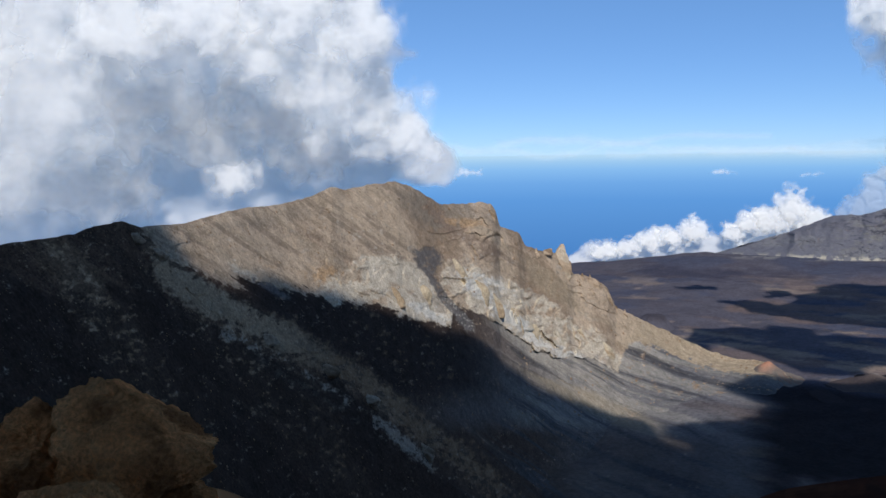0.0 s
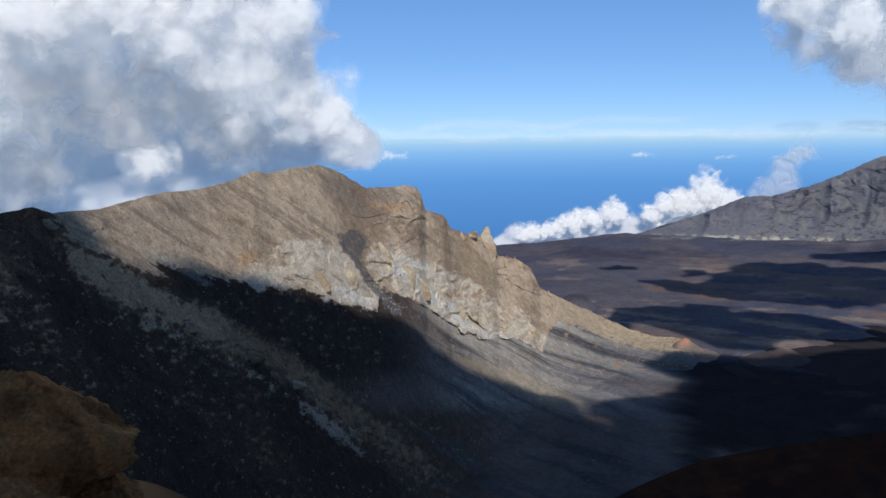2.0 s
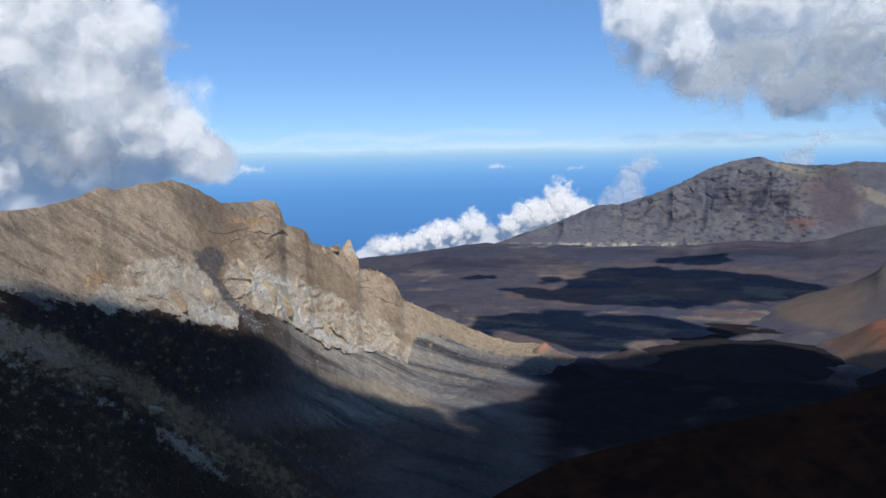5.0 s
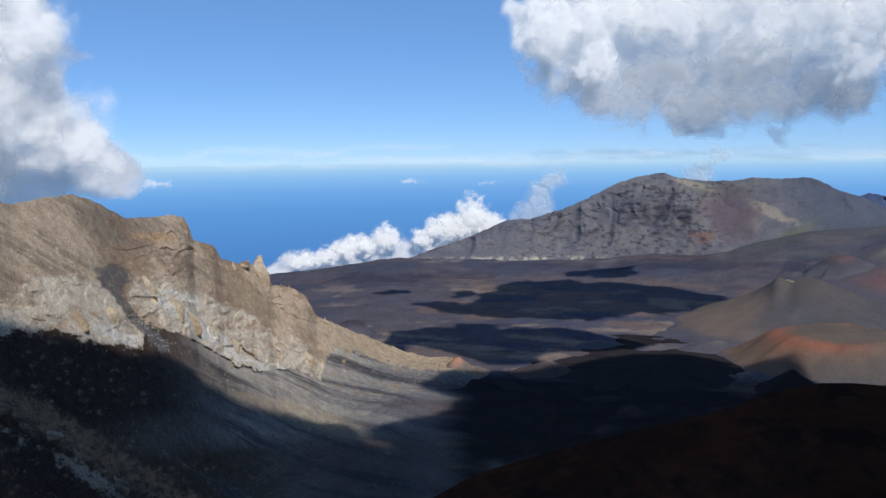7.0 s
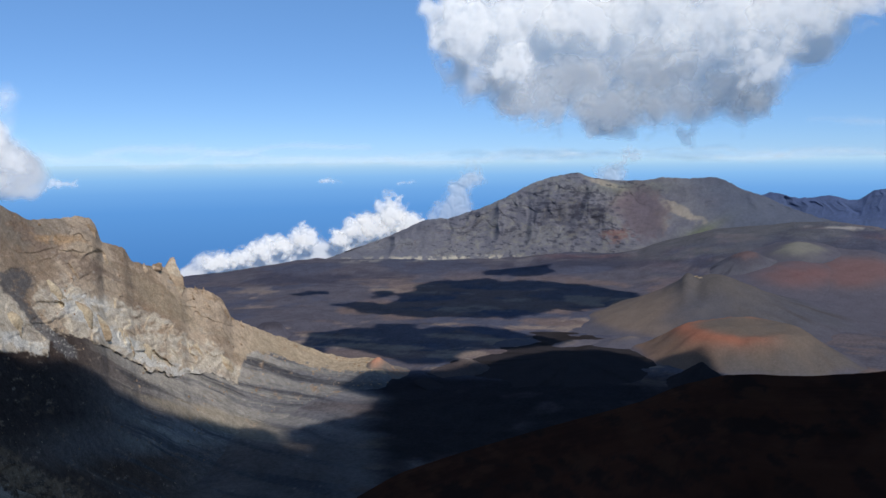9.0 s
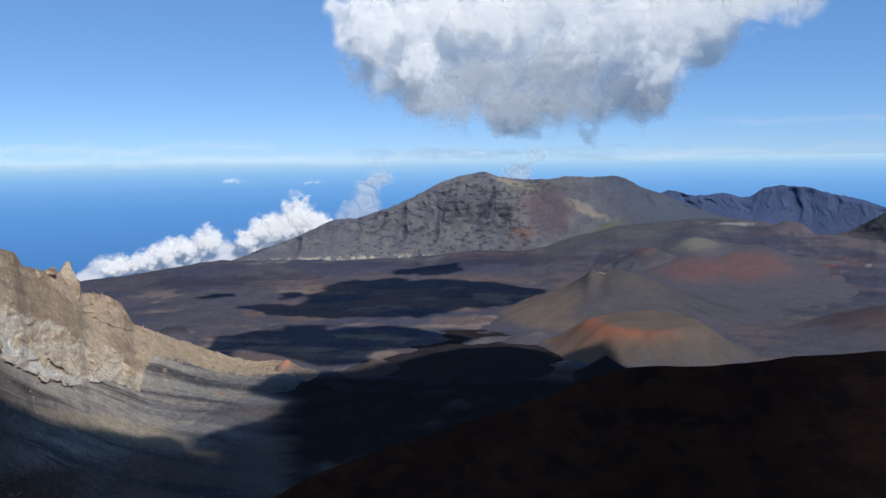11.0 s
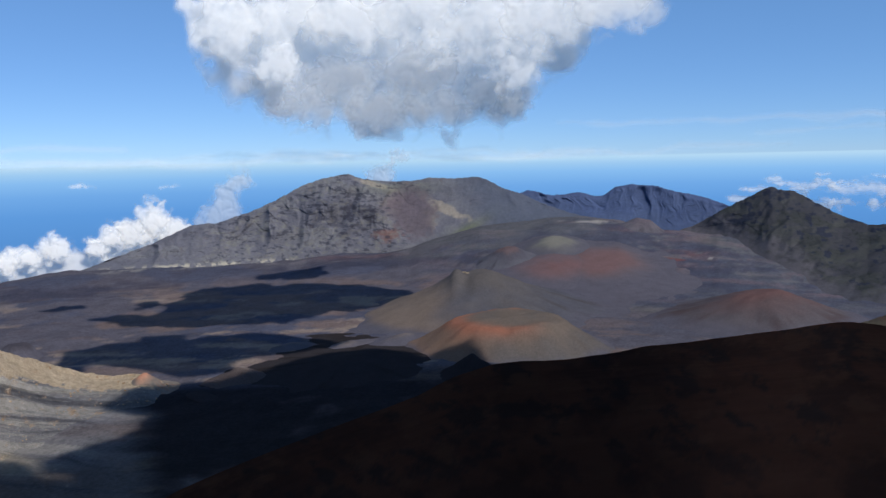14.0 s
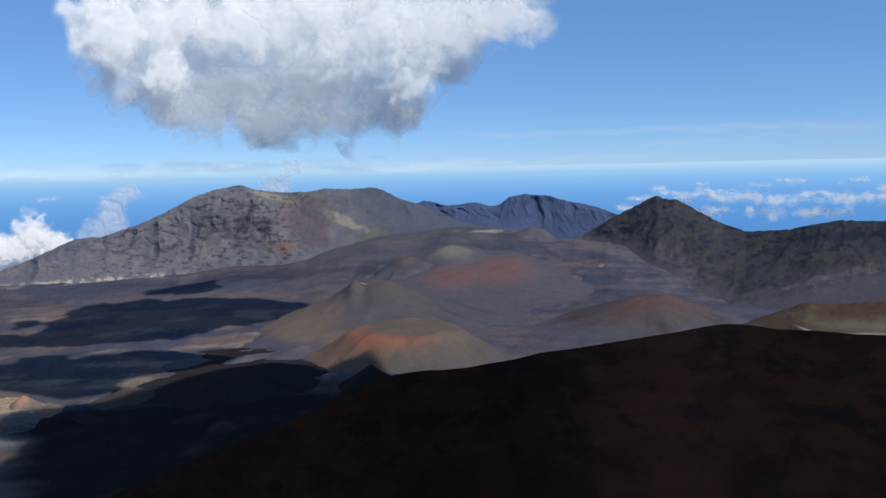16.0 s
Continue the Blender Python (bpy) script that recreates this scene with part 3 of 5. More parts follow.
    cinder = mix(cinder, (0.36, 0.18, 0.08), step(-10, -18, az) * step(60, 20, r))
    # haze over the farther floor, put into its colour: bluer and darker
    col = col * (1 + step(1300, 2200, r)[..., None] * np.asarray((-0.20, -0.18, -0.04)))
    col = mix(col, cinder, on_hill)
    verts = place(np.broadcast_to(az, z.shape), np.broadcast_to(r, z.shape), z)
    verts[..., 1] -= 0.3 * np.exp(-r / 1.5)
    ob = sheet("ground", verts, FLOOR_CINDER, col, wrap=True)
    ob.data.materials.append(CINDER)
    ob.data.polygons.foreach_set("material_index", (on_hill[:, :-1] > 0.5).astype(np.int32).ravel())
    return tagged(ob, "bare crater floor of grey, brown and red cinder", "ground", kind="structure")


def far_ridge(name, label, crest, base, dc, db, colours, cols, rows, seed, flute=1.0, crags=1.0, paint=None, foot=None, calm=None, spine=None):
    """A distant mountain from its crest line and its foot line (bearing, height), dc and db metres off."""
    a0, a1 = crest[0][0], crest[-1][0]
    az = np.linspace(a0, a1, cols)[:, None]
    v = np.concatenate([-np.linspace(1, 0.05, 10), np.linspace(0, 1, rows), [1.04, 1.1, 1.2]])[None, :]
    vf, back, skirt = np.clip(v, 0, 1), np.clip(-v, 0, 1), np.clip(v - 1, 0, 1)
    dc, db = (eased(q, az, 1.5) if isinstance(q, list) else q for q in (dc, db))
    zc, zb = height(dc, eased(crest, az, 0.22)), height(db, eased(base, az, 1.0)) - 8
    dist = dc + (db - dc) * v * (v > 0) + back * 160 + 0 * az
    z = zc + (zb - zc) * (vf + 0.06 * np.sin(np.pi * vf)) - back * 160 - skirt * 900
    tall = np.clip(zc - zb, 20, 400)
    hold = step(0, 0.12, vf)
    x, y = dist * np.sin(np.radians(az)), dist * np.cos(np.radians(az))
    bend = az + 0.6 * fbm(az * 0.7, vf * 2 + 0 * az, 3, seed)
    ribs = ridged(bend * 0.75, 0.5 * vf, 4, seed + 1)
    if calm:
        hold = hold * eased(calm, az, 1.0)
    if foot:
        hold = hold * step(-0.9, 0.4, np.degrees(np.arctan2(z - EYE, dist)) - line(foot, az))
    z = z + hold * tall * 0.03 * crags * fbm(x / 130, y / 60, 4, seed + 2) + 2.6 * np.asarray(dc) / 4400 * fbm(az * 4, vf * 9, 4, seed + 3) * (1 - 0.9 * step(0, 0.12, vf))
    el = np.degrees(np.arctan2(z - EYE, dist))
    big, _ = facets(bend * 0.7 + el * 0.4, el * 0.8 - az * 0.1, seed + 5)
    mid, crack = facets(bend * 2.0 + el * 0.5, el * 2.6 - az * 0.15, seed + 15)
    rib = 1 - np.abs(fbm(bend * 0.42 - 0.16 * el, el * 0.12, 2, seed + 25, 0.4)) * 1.6
    out = flute * 60 * (ribs - 0.3) + crags * (36 * rib + 6 * (1 - np.abs(fbm(bend * 1.3 - 0.3 * el, el * 0.3, 2, seed + 26)) * 1.6) + 6 * big + 1.6 * mid)
    if spine:
        gap = az - line([(q, p) for p, q in spine], el)
        out = out + 75 * step(0.02, 0.4, vf) * np.exp(-np.abs(gap) / np.where(gap > 0, 1.6, 3.5))
    dist = dist - hold * (1 - vf) * out
    el = np.degrees(np.arctan2(z - EYE, dist))
    n1, n2 = fbm(az * 0.6, el * 1.4, 5, seed + 6), fbm(az * 3, el * 4, 5, seed + 7)
    col = np.broadcast_to(np.asarray(colours[0]), z.shape + (3,)).copy()
    col = mix(col, colours[1], step(-0.2, 0.5, n1 + 0.4 * n2))
    col = mix(col, colours[2], 0.35 * step(0.3, 0.8, n2))
    col = col * (1 - 0.35 * np.clip(crags, 0, 1) * hold * step(0.12, 0.0, crack) * step(0.1, 0.6, n1 + n2))[..., None]
    if paint:
        col = paint(col, az, el, n1, n2) if not foot else paint(col, az, el, n1, n2, el - line(foot, az))
    # blue shift for distance haze, put into the rock's colour
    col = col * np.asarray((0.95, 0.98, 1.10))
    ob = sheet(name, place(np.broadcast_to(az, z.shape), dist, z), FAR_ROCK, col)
    return tagged(ob, label, "mountain")


def cinder_cone(label, az, dist, radius, tall, crater, colours, seed, squash=1.0, turn=0.0, rim_tilt=0.0, warm=None, bearing=0.0, peak=0.0):
    """A cinder cone: radius and height in metres; crater is the rim's share of the radius; warm: the colour of its western flank; peak: a knob on the rim's western end."""
    n, m = 128, 40
    a = np.linspace(0, 2 * np.pi, n, endpoint=False)[:, None]
    s = np.linspace(1.25, 0, m)[None, :]
    wob = 1 + 0.08 * fbm(np.cos(a) * 1.5 + 7, np.sin(a) * 1.5, 3, seed)
    flank = np.where(s > crater, np.clip((1 - s) / (1 - crater), -0.5, 1), 1 + 0.05 * (1 - (s / max(crater, 1e-3)) ** 2))
    flank = np.where(flank > 0, np.abs(flank) ** 1.45, 0.4 * flank)
    flank = sum(np.interp(s + o * 0.07, s[0, ::-1], flank[0, ::-1]) for o in (-1, -0.5, 0, 0.5, 1)) / 5
    z = tall * flank * (1 + rim_tilt * np.cos(a - radians(turn)) * np.minimum(1, s / max(crater, 0.05))) - 4
    z = z + tall * 0.05 * fbm(np.cos(a) * s * 3, np.sin(a) * s * 4 + 3, 4, seed + 1) * step(1.25, 0.9, s) + tall * 0.03 * ridged(a * 8 / np.pi, s * 0.6, 3, seed + 2) * step(0.1, 0.5, s)
    c, w = math.cos(radians(turn)), math.sin(radians(turn))
    u, v = radius * wob * s * np.cos(a), radius * wob * s * np.sin(a) * squash
    x0, y0 = dist * math.sin(radians(az)), dist * math.cos(radians(az))
    px, py = x0 + u * c - v * w, y0 + u * w + v * c
    base = floor_level(np.degrees(np.arctan2(px, py)), np.hypot(px, py))
    west = ((py - y0) * math.sin(radians(bearing)) - (px - x0) * math.cos(radians(bearing))) / radius
    z = z + tall * peak * (np.exp(-((west - 0.20) / 0.03) ** 2) - 0.35 * np.exp(-((west - 0.12) / 0.04) ** 2) + 0.35 * np.exp(-((west + 0.02) / 0.09) ** 2)) * step(0.5, 0.25, s)
    z = z + base
    verts = np.stack([px, py, z], -1)
    n1 = fbm(verts[..., 0] / (radius * 0.5), verts[..., 1] / (radius * 0.5), 6, seed + 3, 0.6)
    up = (z - base) / tall
    col = np.broadcast_to(np.asarray(colours[0]), z.shape + (3,)).copy()
    col = mix(col, colours[1], step(0.3, 1.0, up + 0.35 * n1))
    col = mix(col, np.asarray(colours[1]) * 0.6, 0.7 * step(0.2, 0.6, fbm(a * 5, s * 1.2, 4, seed + 5)) * step(0.7, 0.2, up))
    if not warm:
        col = mix(col, colours[2], step(0.82, 1.04, up + 0.2 * n1))
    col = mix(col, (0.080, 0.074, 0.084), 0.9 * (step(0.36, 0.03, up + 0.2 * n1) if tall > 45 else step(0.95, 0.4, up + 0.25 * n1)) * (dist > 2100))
    if warm:
        col = mix(col, warm, 0.85 * step(0.1, 0.45, west + 0.12 * n1) * step(0.0, 0.12, up) * step(1.0, 0.8, up))
        edge = np.exp(-((s - crater * 0.95 + 0.05 * n1) / 0.11) ** 2)
        col = mix(col, colours[2], 0.95 * edge * step(-0.45, 0.15, west + 0.15 * n1))
    # slight haze tint in the cone's colour
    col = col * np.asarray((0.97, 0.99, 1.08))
    ob = new("cinder_cone")
    rim = int(np.argmin(np.abs(s[0] - crater)))
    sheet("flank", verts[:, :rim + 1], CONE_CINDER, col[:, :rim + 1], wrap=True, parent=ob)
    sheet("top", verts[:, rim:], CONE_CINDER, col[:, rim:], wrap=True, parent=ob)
    return tagged(ob, label, "cinder cone", group="cinder cones on the crater floor")


RIDGE, FLANK = long_ridge()
ground()

FAR_CREST = [(13, -7.8), (15.5, -7.0), (18, -6.8), (20.3, -6), (22.8, -5.2), (25.3, -4.1), (26.1, -4), (27.1, -4), (29.3, -3.3), (30.8, -2.7), (32.7, -1.7), (34.2, -1.2),
             (35.9, -0.9), (36.9, -1.3), (38.5, -1.5), (40.4, -1.5), (41.6, -1.3), (43.1, -1.4), (44.7, -1.3), (45.5, -1.5), (46.5, -2.1), (47.8, -2.5), (49, -3.1), (50.9, -3.8), (53, -4.4)]
FAR_BASE = [(13, -8), (15.5, -7.2), (18.7, -6.9), (26.6, -6.9), (30.2, -6.7), (36.8, -6.5), (40.7, -6.4), (44.7, -5.2), (48.6, -4.6), (53, -4.6)]


def far_paint(col, az, el, n1, n2):
    col = mix(col, (0.145, 0.088, 0.076), step(0.3, 0.8, blob(az, el, 38.7, -5.1, 1.2, 0.5) + 0.4 * n2) + 0.5 * blob(az, el, 39.1, -3.0, 0.7, 1.0, -60))
    col = mix(col, (0.05, 0.047, 0.055), 0.5 * step(0.25, 0.6, blob(az, el, 36, -4.0, 2.8, 1.5) * (0.5 + 0.9 * n2)))
    col = mix(col, (0.24, 0.205, 0.155), step(0.2, 0.75, blob(az, el, 42.6, -3.5, 2.0, 0.36, -27) + 0.8 * blob(az, el, 41.6, -4.2, 0.5, 0.8, 25) + 0.3 * n2) + step(0.25, 0.8, blob(az, el, 37.7, -1.7, 1.7, 0.22, -17) + 0.3 * n2))
    # bluish haze painted over the mountain's right end
    col = mix(col, (0.066, 0.076, 0.094), 0.8 * step(43, 47, az + 0.5 * el + 2.2 + 0.8 * n1))
    col = mix(col, (0.115, 0.125, 0.07), 0.9 * blob(az, el, 43.7, -5.2, 1.7, 0.35, 30) + 0.4 * blob(az, el, 39.5, -2.0, 2.5, 0.4))
    face = step(40.6, 39.0, az - 0.45 * (el + 6)) * step(24, 28, az)
    dash = fbm(az * 2.6 + 0.4 * el, el * 6.0, 4, 67, 0.6)
    col = mix(col, (0.045, 0.044, 0.052), 0.75 * face * step(0.34, 0.58, dash + 0.25 * blob(az, el, 36.6, -4.2, 3.0, 1.6)))
    col = mix(col, (0.165, 0.155, 0.120), 0.5 * face * step(0.3, 0.65, -dash))
    col = mix(col, (0.105, 0.083, 0.086), 0.85 * step(0.25, 0.7, blob(az, el, 40.4, -3.8, 2.0, 1.8, -55) + 0.15 * n2))
    return mix(col, (0.36, 0.32, 0.23), step(0.1, 0.4, n2) * blob(az, el, 27, -6.75, 8, 0.16))


def shrubs_and_shade(az, el, seed, much):
    """Dark clumps of shrub, and of rock with its shade put into the colour, thick in some places and thin in others."""
    drift = fbm(az * 0.9 + el * 0.6, el * 1.3 - az * 0.3, 4, seed)
    return step(0.42, 0.58, fbm(az * 2.4 + 0.8 * el, el * 4.0 - 0.6 * az, 4, seed + 9, 0.48) + 0.4 * drift + much)


def spur_paint(col, az, el, n1, n2, over):
    col = mix(col, (0.060, 0.060, 0.049), 0.6 * step(0.1, 0.7, fbm(az * 0.8 - el, el * 1.6, 4, 230)))
    col = mix(col, (0.024, 0.027, 0.037), 0.9 * shrubs_and_shade(az, el, 231, 0.12 * (el + 5.6)))
    col = mix(col, (0.105, 0.095, 0.08), 0.7 * step(0.35, 0.8, blob(az, el, 75, -7.4, 3.5, 0.3, 18) + 0.4 * n2))
    col = mix(col, (0.098, 0.092, 0.086), 0.8 * step(0.3, 0.8, blob(az, el, 77, -7.9, 4.5, 0.9, 14) + 0.35 * n2))
    # cloud shade on the spur's crest, painted as dark colour
    col = mix(col, (0.022, 0.026, 0.034), 0.85 * step(0.4, 0.8, blob(az, el, 75.5, -4.9, 3.0, 0.6, 4) + 0.5 * n2))
    return mix(mix(np.broadcast_to(np.asarray((0.066, 0.062, 0.064)), col.shape).copy(), (0.098, 0.087, 0.084), step(69, 65.5, az) ), col, step(-0.9, 0.9, over + 0.6 * n2 + 0.4 * n1))


far_ridge("far_mountain", "grey-brown rocky far mountain with tan patches and a red scar", FAR_CREST, FAR_BASE, 4430.0, 4190.0,
          ((0.116, 0.112, 0.118), (0.142, 0.136, 0.132), (0.062, 0.061, 0.075)), 760, 150, 100, flute=0.08, crags=1.7, spine=[(35.9, -0.9), (37.0, -2.4), (38.2, -4.2), (39.4, -6.4)], paint=far_paint, calm=[(13, 1), (37.5, 1), (40, 0.3), (53, 0.3)])
# its blue is distance haze put into the base colours
far_ridge("far_mountain", "fluted far mountain wall, coloured blue-grey for haze", [(45.5, -3.2), (47.8, -2.5), (48.4, -2.3), (50, -2.7), (50.9, -2.6), (51.9, -2.5), (52.9, -2.8), (53.4, -2.8), (54.2, -2.2), (55.2, -2),
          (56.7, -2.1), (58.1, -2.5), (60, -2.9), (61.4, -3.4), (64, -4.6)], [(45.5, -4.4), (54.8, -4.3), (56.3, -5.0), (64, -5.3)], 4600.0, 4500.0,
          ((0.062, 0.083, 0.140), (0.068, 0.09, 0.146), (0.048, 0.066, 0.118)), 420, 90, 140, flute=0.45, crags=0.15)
far_ridge("far_mountain", "dark shrubby pyramid-shaped hill running on into a rocky spur with pale scree", [(58.5, -5.1), (59.6, -4.7), (61.4, -3.6), (63.2, -2.7), (64.1, -2.2), (64.7, -2.5), (65.4, -2.5), (67, -3.4), (68.3, -4.1), (69.8, -4.65),
          (70.8, -4.6), (72.4, -4.5), (73.7, -4.2), (75.3, -3.9), (77.7, -3.9), (86, -3.4), (95, -3.5)],
          [(58.5, -5.3), (60, -5.5), (61.5, -6.3), (63.3, -7.3), (65, -8.0), (66.5, -8.7), (68, -9.2), (70, -9.6), (78, -9.7), (95, -9.7)], [(58.5, 4150), (68, 4120), (71, 3900), (74, 3750), (95, 3600)],
          [(58.5, 4080), (60, 4050), (61.5, 3850), (63.3, 3600), (65, 3400), (67, 3150), (70, 2960), (95, 2920)],
          ((0.044, 0.043, 0.044), (0.040, 0.041, 0.037), (0.030, 0.031, 0.034)), 640, 170, 220, flute=0.0, crags=0.9, paint=spur_paint,
          foot=[(58, -4.3), (60.7, -4.7), (63, -5.5), (65.1, -6.3), (65.9, -6.7), (67.3, -8.0), (69.3, -9.0), (72.5, -8.6), (75, -7.8), (78, -6.9), (95, -6)])
far_ridge("cinder_hill", "brown cinder hill with a faint pale trail", [(66, -12.5), (69.8, -10.6), (71.5, -9.9), (73.5, -9.1), (74.8, -9.2), (77.9, -8.8), (86, -8.2), (95, -8.4)],
          [(66, -14), (74, -13.5), (95, -13)], 1400.0, 1150.0, ((0.075, 0.05, 0.035), (0.09, 0.075, 0.05), (0.05, 0.035, 0.028)), 260, 60, 260, flute=0.05, crags=0.1,
          paint=lambda col, az, el, n1, n2: mix(mix(col, (0.15, 0.13, 0.085), 0.7 * blob(az, el, 77, -10.4, 3, 0.35)), (0.4, 0.37, 0.28), blob(az, el, 73.7, -10.9, 0.7, 0.05, -20) + blob(az, el, 77.5, -10.85, 1.6, 0.04, 4)))

OLIVE, ASH = (0.088, 0.077, 0.068), (0.070, 0.068, 0.074)
LARGE_CONE = cinder_cone("large olive-grey cinder cone with a pale notched top", 45.2, 2680, 460, 124, 0.17, (ASH, OLIVE, OLIVE), 300, rim_tilt=0.10, turn=67.5, warm=(0.150, 0.112, 0.082), bearing=45.2, peak=0.13)
cinder_cone("olive cinder cone with a rust-red rim", 46.8, 2160, 265, 80, 0.52, (OLIVE, (0.118, 0.092, 0.070), (0.235, 0.098, 0.06)), 310, rim_tilt=0.05, warm=(0.165, 0.105, 0.070), bearing=46.5)
cinder_cone("low dusky red cinder cone", 63.4, 2640, 350, 80, 0.22, ((0.080, 0.068, 0.068), (0.092, 0.062, 0.057), (0.108, 0.062, 0.054)), 320, rim_tilt=0.10, turn=-30)
for k, (label, az, dist, radius, tall, colours) in enumerate((
        ("dusky red cinder hill far across the floor", 50.0, 3200, 480, 26, ((0.100, 0.086, 0.088), (0.118, 0.078, 0.075), (0.135, 0.076, 0.069))),
        ("dusky red cinder hill with a long flank", 53.9, 3260, 560, 26, ((0.100, 0.086, 0.088), (0.114, 0.080, 0.077), (0.130, 0.078, 0.071))),
        ("rounded tan hill far across the floor", 50.4, 3480, 280, 40, ((0.11, 0.105, 0.098), (0.14, 0.13, 0.105), (0.155, 0.142, 0.112))),
        ("small purple-grey hill at the floor's edge", 56.1, 3950, 130, 56, ((0.10, 0.09, 0.094), (0.10, 0.085, 0.09), (0.10, 0.082, 0.086))),
        ("dark lava hill with a reddish rim", 46.8, 3330, 170, 62, ((0.085, 0.082, 0.088), (0.066, 0.062, 0.07), (0.10, 0.07, 0.066))),
        ("small red cinder hill", 58.6, 3250, 130, 14, ((0.108, 0.09, 0.088), (0.128, 0.084, 0.078), (0.135, 0.08, 0.072))))):
    cinder_cone(label, az, dist, radius, tall, 0.25, colours, 330 + 7 * k, squash=0.8, rim_tilt=0.06, turn=40 * k)
cinder_cone("small orange cinder cone at the ridge's foot", 21.9, 1950, 72, 33, 0.12, ((0.15, 0.125, 0.10), (0.30, 0.17, 0.11), (0.38, 0.18, 0.11)), 340)
cinder_cone("small pale-tipped cinder cone", 28.2, 1955, 80, 27, 0.15, ((0.07, 0.055, 0.05), (0.11, 0.085, 0.07), (0.34, 0.29, 0.25)), 350)
cinder_cone("low tan cinder mound", 31.5, 2230, 110, 17, 0.1, ((0.19, 0.15, 0.11), (0.21, 0.155, 0.11), (0.2, 0.14, 0.1)), 360, squash=0.6)
cinder_cone("low tan cinder mound", 35.4, 2200, 140, 20, 0.1, ((0.15, 0.125, 0.1), (0.18, 0.135, 0.1), (0.17, 0.125, 0.095)), 366, squash=0.5, turn=20)
cinder_cone("low grey cinder mound", 39.5, 2260, 170, 22, 0.1, (ASH, (0.12, 0.1, 0.088), (0.13, 0.105, 0.09)), 368, squash=0.5)
# these two carry deepened cloud shade in their colours
cinder_cone("cinder cone in cloud shade, coloured black for the shade", 35.6, 2010, 330, 27, 0.04, ((0.030, 0.026, 0.026), (0.034, 0.028, 0.026), (0.060, 0.046, 0.040)), 370)
cinder_cone("small cinder mound, coloured black for cloud shade", 44.3, 1850, 110, 58, 0.06, ((0.028, 0.024, 0.024), (0.032, 0.026, 0.025), (0.035, 0.028, 0.026)), 380)
cinder_cone("steep dark rock knob", 14.5, 2400, 68, 42, 0.45, ((0.06, 0.055, 0.06), (0.05, 0.045, 0.05), (0.05, 0.045, 0.05)), 390)


def rock_shape(seed, detail, rough=0.22, cuts=11, boxy=1.0, press=0.85):
    """A cut and worn lump of lava about 1 across: its corners and faces. boxy: under 1 makes it more of a block."""
    bm = bmesh.new()
    bmesh.ops.create_icosphere(bm, subdivisions=detail, radius=1.0)
    rng = random.Random(seed)
    planes = [(Vector((rng.uniform(-1, 1), rng.uniform(-1, 1), rng.uniform(-0.3, 1))).normalized(), rng.uniform(0.42, 0.85)) for _ in range(cuts)]
    shift = Vector((seed * 3.1, seed * 1.7, seed * 0.9))
    for vert in bm.verts:
        p = Vector([math.copysign(abs(c) ** boxy, c) for c in vert.co])
        for n, d in planes:
            over = p.dot(n) - d
            if over > 0:
                p -= n * over * press
        q = p * 1.6 + shift
        w = noise.fractal(q, 0.9, 2.1, 6) * rough + 0.10 * (0.5 - abs(noise.noise(q * 2.7))) + 0.035 * noise.fractal(q * 6, 0.8, 2.2, 4)
        vert.co = p + p.normalized() * w
    verts = np.array([v.co[:] for v in bm.verts])
    faces = np.array([[v.index for v in f.verts] for f in bm.faces])
    bm.free()
    return verts, faces


def outcrop(name, az, top, wide, tall, colours, seed, label=""):
    """A crag of the ridge, wide and tall in degrees as seen from the viewpoint, standing half buried in the flank."""
    low = float(eased(CREST, np.float64(az), 0.25)) - 0.25
    mid = surface(az, min(top - tall * 0.45, low))
    d = math.hypot(mid.x, mid.y)
    k = d * math.pi / 180
    verts, faces = rock_shape(seed, 4, 0.10, 24, press=0.97)
    point = 0.5 if name == "rock_spire" else 0.35 * (wide < 0.6)
    verts[:, :2] *= (1 - point * np.clip(verts[:, 2:3] + 0.2, 0, 1))
    verts = verts * np.array((wide * k * 0.62, wide * k * 0.26, tall * k * 0.60))
    verts[:, 0] -= verts[:, 2] * 0.25 * (tall < 2.4) * (wide > 0.95)
    verts = verts + np.array((mid.x, mid.y, height(d, top - tall * 0.55)))
    n = fbm(verts[:, 0] / 14 + verts[:, 2] / 9, verts[:, 1] / 14 + verts[:, 2] / 20, 5, seed)
    col = mix(np.broadcast_to(np.asarray(colours[0]), verts.shape).copy(), colours[1], step(-0.2, 0.5, n))
    ob = raw_mesh(name, verts, faces, RIDGE_ROCK, col, None, RIDGE)
    if label:
        tagged(ob, label)


LIGHT, DUN = ((0.38, 0.32, 0.235), (0.30, 0.225, 0.15)), (TAN, (0.21, 0.15, 0.10))
outcrop("rock_spire", 8.2, -5.75, 2.0, 3.2, (TAN, PALE), 21, "tan rock spire on the crest")
